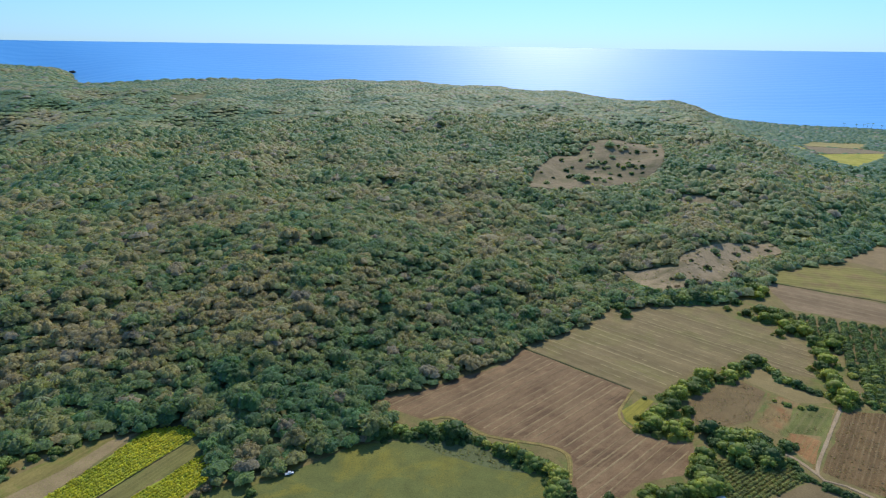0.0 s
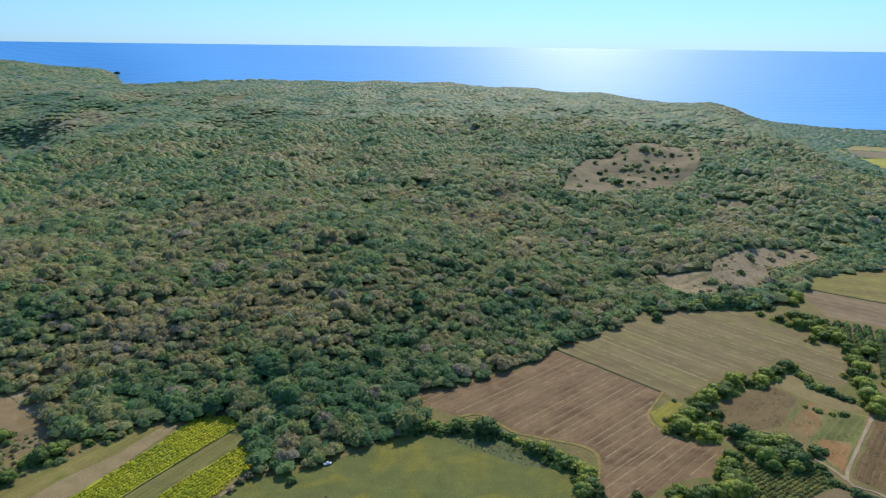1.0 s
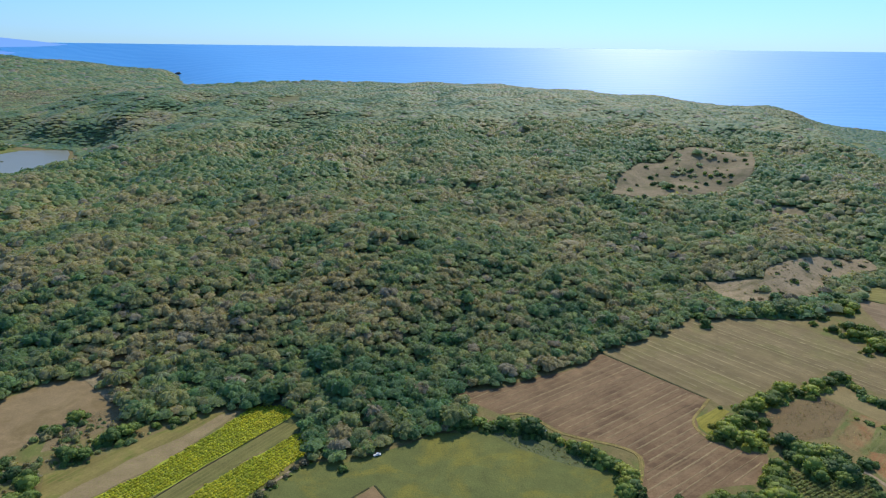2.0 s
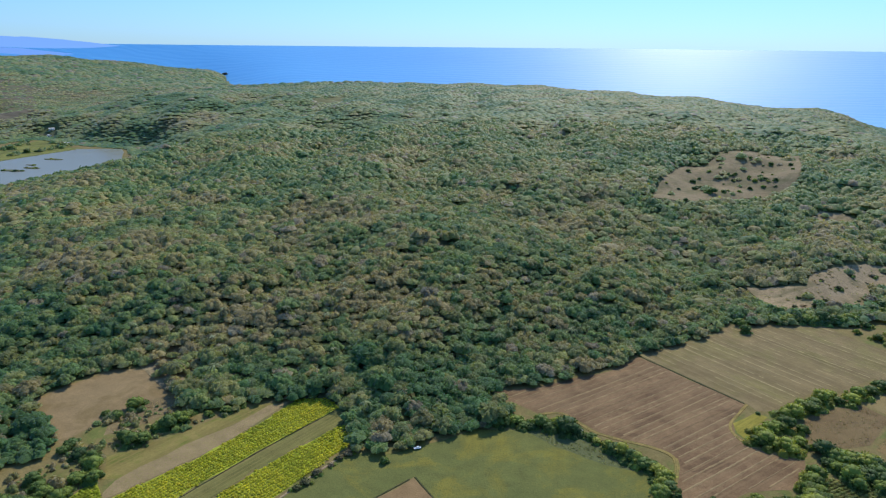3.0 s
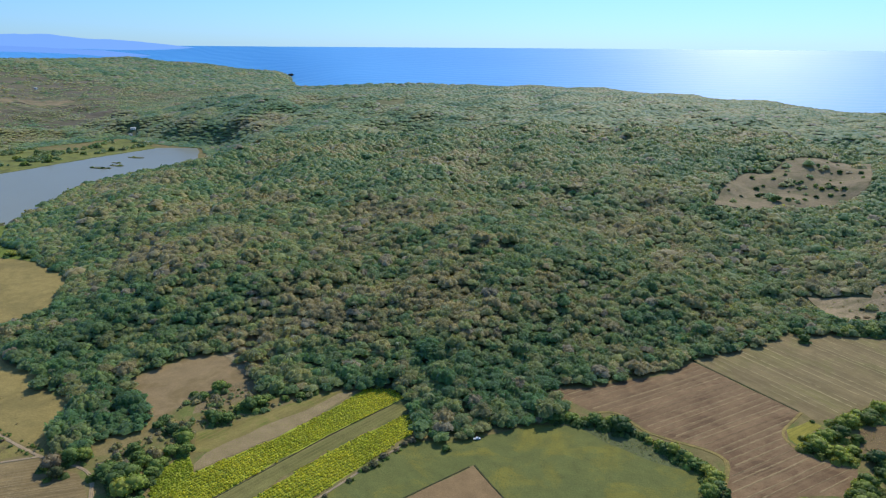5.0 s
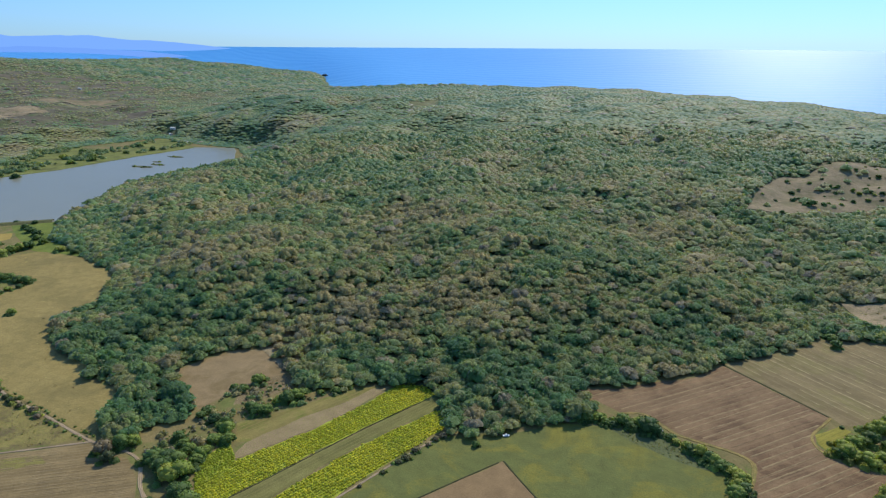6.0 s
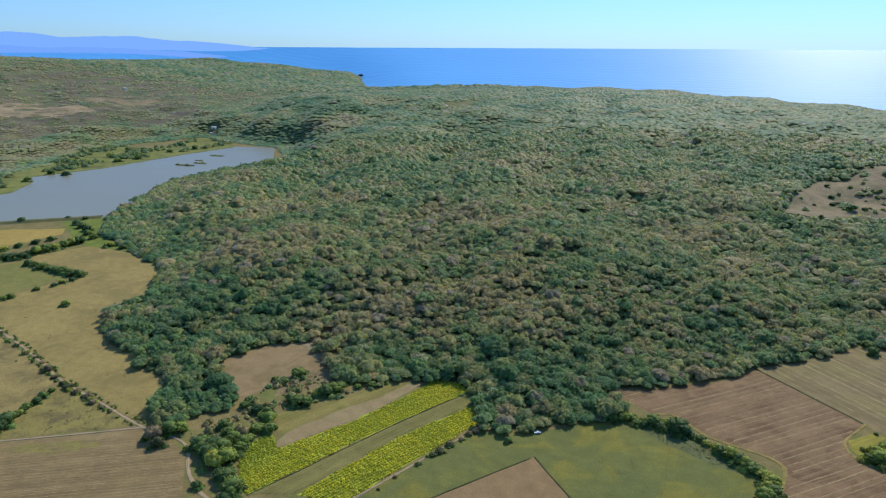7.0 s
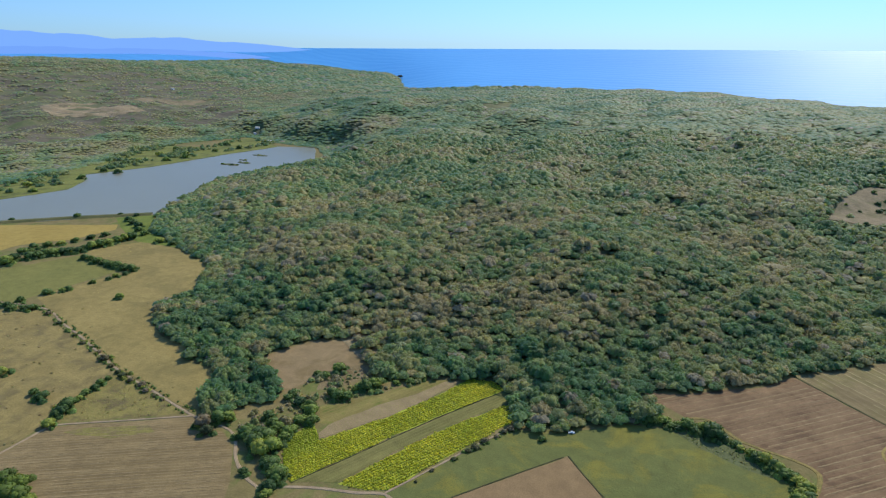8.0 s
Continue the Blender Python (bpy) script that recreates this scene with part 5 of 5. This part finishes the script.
# ---- tall palms along the open shore ----
def coast_palm(x, y, tall, seed):
    top = new("palm_tree")
    r = np.random.RandomState(seed)
    top.matrix_basis = pose(x, y, float(height(x, y)) - 0.2, 0, 0, r.uniform(0, 360))
    bm = bmesh.new()
    bmesh.ops.create_cone(bm, segments=7, radius1=0.32, radius2=0.18, depth=tall, matrix=Matrix.Translation((0, 0, tall / 2)))
    for v in bm.verts:
        v.co.x += 0.12 * tall * (v.co.z / tall) ** 2
    part("trunk", bm, M_BARK, top)
    v, f = palm_shape(seed)
    v = v * np.array([4.2, 4.2, 3.4]) + np.array([0.12 * tall, 0, tall - 3.2])
    mesh_object("palm_crown", v, f, M_TREE, top)
    tagged(top, "tall slender palm on the shore of the coastal plain", "palm tree", "coast palms")


for k, (px, py) in enumerate([(1010, 1622), (1023, 1618), (1030, 1612), (1040, 1611), (1058, 1603), (1073, 1599), (1088, 1592), (1094, 1590), (1104, 1588), (985, 1630)]):
    coast_palm(px, py, 12 + 1.3 * (k % 4), 5 + k)

# ---- beach and surf below the eastern hills ----
SHORE = [(500, 2080), (640, 2000), (795, 1850), (850, 1765), (890, 1705), (1000, 1662), (1080, 1622), (1250, 1585), (1440, 1545), (2160, 1440), (2900, 1334)]


def strand(name, inner, outer, z0, z1, material, label):
    """A strip along the shore, between two distances from the coast line."""
    path, vs = [], []
    for (ax, ay), (bx, by) in zip(SHORE, SHORE[1:]):
        k = int(math.hypot(bx - ax, by - ay) / 20)
        path += [(ax + (bx - ax) * i / k, ay + (by - ay) * i / k) for i in range(k)]
    r = np.random.RandomState(len(label))
    for i in range(1, len(path) - 1):
        dx, dy = path[i + 1][0] - path[i - 1][0], path[i + 1][1] - path[i - 1][1]
        d = math.hypot(dx, dy)
        j = r.uniform(-2.5, 2.5)
        for o, z in ((inner, z0), (outer + j, z1)):
            vs.append((path[i][0] - dy / d * o, path[i][1] + dx / d * o, z))
    return tagged(mesh_object(name, vs, grid_faces(2, len(path) - 2), material), label, "shore", kind="structure")


strand("beach", -34, 16, 1.5, -4.6, soil("beach_sand", (0.42, 0.36, 0.27), (0.52, 0.45, 0.34), big=30, small=3), "pale sand beach along the open sea")
strand("surf", 12, 24, -4.4, -4.5, soil("surf_foam", (0.75, 0.77, 0.78), (0.85, 0.86, 0.86), big=15, small=3), "white line of surf breaking on the beach")


# ---- water tank by the hedge ----
tank = new("water_tank")
tank.matrix_basis = pose(14, 277, 0.1)
for name, radius, low, tall in (("tank_body", 0.75, 0.0, 1.1), ("lid", 0.35, 1.1, 0.18)):
    bm = bmesh.new()
    bmesh.ops.create_cone(bm, cap_ends=True, segments=20, radius1=radius, radius2=radius * 0.94, depth=tall, matrix=Matrix.Translation((0, 0, low + tall / 2)))
    part(name, bm, M_WHITE, tank)
tagged(tank, "small white water tank beside the field hedge", "water tank")


# ---- field margins, ditches and a painted strip of crop shade ----
M_MARGIN = soil("margin_grass", (0.235, 0.178, 0.055), (0.320, 0.245, 0.080), patch=(0.145, 0.135, 0.040), big=7, small=0.9, fleck=(0.17, 0.12, 0.05))
M_DITCH_SHADE = soil("ditch_weeds_shade", (0.05, 0.06, 0.025), (0.10, 0.095, 0.04), big=6, small=0.8)
lane("grass_margin", [(-8, 290), (4, 293), (13, 285), (23, 276.5), (48, 269.5), (57, 264.5), (59, 257), (55, 238), (53, 224)], 2.4, "yellow grass margin between hedge and ploughed field", M_MARGIN, "margin")
lane("grass_margin", [(106, 323), (97, 308), (92.5, 300), (92, 291), (98, 281), (121, 272)], 1.8, "yellow grass margin along the ploughed field", M_MARGIN, "margin")
lane("field_path", [(52, 374), (79, 348.5), (106.5, 322.5)], 1.5, "narrow brown path between two fields", M_DITCH_SHADE, "path")
lane("ditch", [(-106, 165.5), (-85, 194), (-63.5, 222.5)], 0.9, "thin dark weedy ditch beside the bare field", M_DITCH_SHADE, "ditch")
lane("ditch", [(-62.5, 223), (-50.5, 209.5), (-38, 196.5), (-25, 182.5)], 0.9, "thin dark weedy ditch along the bare field", M_DITCH_SHADE, "ditch")
lane("ditch", [(262, 504.5), (300, 480), (333, 460), (369, 432)], 1.2, "dark ditch between the green and the bare field", M_DITCH_SHADE, "ditch")
# no ditch here: dark strip laid as the tall crop's shadow line
lane("ditch", [(-184, 142), (-165, 180.5), (-143.5, 226), (-117, 274.5)], 0.7, "thin dark strip standing in for shade along the crop bed", M_DITCH_SHADE, "ditch")


# ---- pale ridges left by the plough, and weeds on the worked fields ----
M_CLODS = soil("pale_clods", (0.222, 0.160, 0.078), (0.310, 0.232, 0.118), big=6, small=0.7)
M_WINDROW = soil("straw_windrow", (0.29, 0.235, 0.11), (0.39, 0.32, 0.16), big=6, small=0.7)


def ridges(name, poly, turn, gap, wide, tall, broken, material, label, seed):
    """Low ridges in lines over a plan outline, wandering, uneven and broken."""
    r = np.random.RandomState(seed)
    p = np.array(poly, float)
    mid, a = p.mean(0), radians(turn)
    reach = np.abs(p - mid).sum(1).max()
    us, lines = np.arange(-reach, reach, 1.6), np.arange(-reach, reach, gap)
    u, v = np.meshgrid(us, lines)
    v = v + r.uniform(-0.16, 0.16, (len(lines), 1)) * gap + 0.28 * np.sin(u / r.uniform(14, 30, (len(lines), 1)) + r.uniform(0, 6, (len(lines), 1))) + r.normal(0, 0.06, u.shape)
    w = wide * r.uniform(0.45, 1.2, (len(lines), 1)) * r.uniform(0.7, 1.3, u.shape)
    verts, seen = [], None
    for o, z in ((-0.5, -0.1), (-0.12, 1.0), (0.14, 0.9), (0.5, -0.1)):
        q = v + o * w
        x, y = mid[0] + u * math.cos(a) - q * math.sin(a), mid[1] + u * math.sin(a) + q * math.cos(a)
        inside = (poly_dist(x.ravel(), y.ravel(), poly) < -1.4).reshape(u.shape)
        seen = inside if seen is None else seen & inside
        verts.append(np.stack([x, y, height(x, y) + 0.11 + z * tall * r.uniform(0.5, 1.3, u.shape)], -1))
    x, y = verts[1][..., 0], verts[1][..., 1]
    seen &= waves(x.ravel(), y.ravel(), 38, seed).reshape(u.shape) + r.uniform(-0.25, 0.25, u.shape) > broken
    grid = np.stack(verts, 2)
    i, j = np.nonzero(seen[:, :-1] & seen[:, 1:])
    base = (i * len(us) + j) * 4
    faces = np.concatenate([np.stack([base + k, base + k + 4, base + k + 5, base + k + 1], 1) for k in range(3)])
    used = np.unique(faces)
    back = np.zeros(grid.size // 3, int)
    back[used] = np.arange(len(used))
    ob = mesh_object(name, grid.reshape(-1, 3)[used], back[faces], material)
    return tagged(ob, label, "ridges", kind="stuff")


ridges("plough_ridges", plough_big, 44.0, 4.7, 0.9, 0.12, -1.6, M_CLODS, "pale crumbly ridges between the plough strips", 71)
ridges("plough_ridges", plough_west, 31.5, 3.3, 0.6, 0.045, -0.4, M_CLODS, "pale broken ridges across the ploughed field", 72)
ridges("straw_windrows", tan_field, -45.5, 6.2, 0.75, 0.10, -0.75, M_WINDROW, "thin pale straw lines on the harvested field", 73)


def weeds(poly, gap, size, low, high, seed, label, patchy=0.0):
    x, y = rows_in(poly, 20, gap, gap, seed, 0.48, -0.8)
    r = np.random.RandomState(seed)
    ok = waves(x, y, 16, seed) + r.uniform(-0.6, 0.6, len(x)) > patchy
    x, y = x[ok], y[ok]
    rad = size * r.lognormal(0, 0.4, len(x))
    spots = np.stack([x, y, height(x, y) + 0.08, rad, rad * 0.34, r.uniform(0, 6.28, len(x))], 1)
    scatter("weeds", TUFT, spots, np.stack([r.uniform(low, high, len(x)), r.uniform(size=len(x))], 1), M_WEED, label, "weeds")


M_WEED = leaves("weed_leaves", "tag", [(0, (0.18, 0.23, 0.05)), (0.5, (0.31, 0.28, 0.09)), (1, (0.37, 0.25, 0.12))], 0.5)
weeds(red_field, 1.0, 0.24, 0.5, 1.0, 81, "brown and green weeds on the fallow field", -0.2)
weeds(red_big, 1.2, 0.24, 0.5, 1.0, 82, "brown and green weeds on the red field", -0.2)
weeds(stripe_field, 1.2, 0.2, 0.2, 0.8, 83, "green weeds on the striped field", 0.2)
weeds(meadow_triangle, 1.6, 0.26, 0.2, 0.8, 84, "tussocks on the dry meadow", 0.1)
weeds(rough_crop, 1.3, 0.34, 0.0, 0.35, 91, "rough tussocky crop plants", -0.5)
weeds(BARE_SLOPE, 2.2, 0.8, 0.1, 0.9, 87, "low bushes and tussocks on the bare slope", 0.1)
weeds(BARE_GULLY, 2.6, 0.6, 0.1, 0.8, 88, "low bushes in the bare gully", 0.2)
weeds(CLEARING_HILL, 4.5, 0.7, 0.1, 0.9, 89, "tussocks on the dry clearing", 0.25)
weeds(pasture_west, 3.2, 0.55, 0.3, 1.0, 92, "dry brown tussocks and low scrub in the pasture", 0.75)
weeds(pasture_main, 3.6, 0.45, 0.3, 0.9, 93, "scattered tussocks in the smooth pasture", 0.95)
weeds(dry_patch, 1.1, 0.25, 0.6, 1.0, 86, "dry litter and tussocks on the plot")
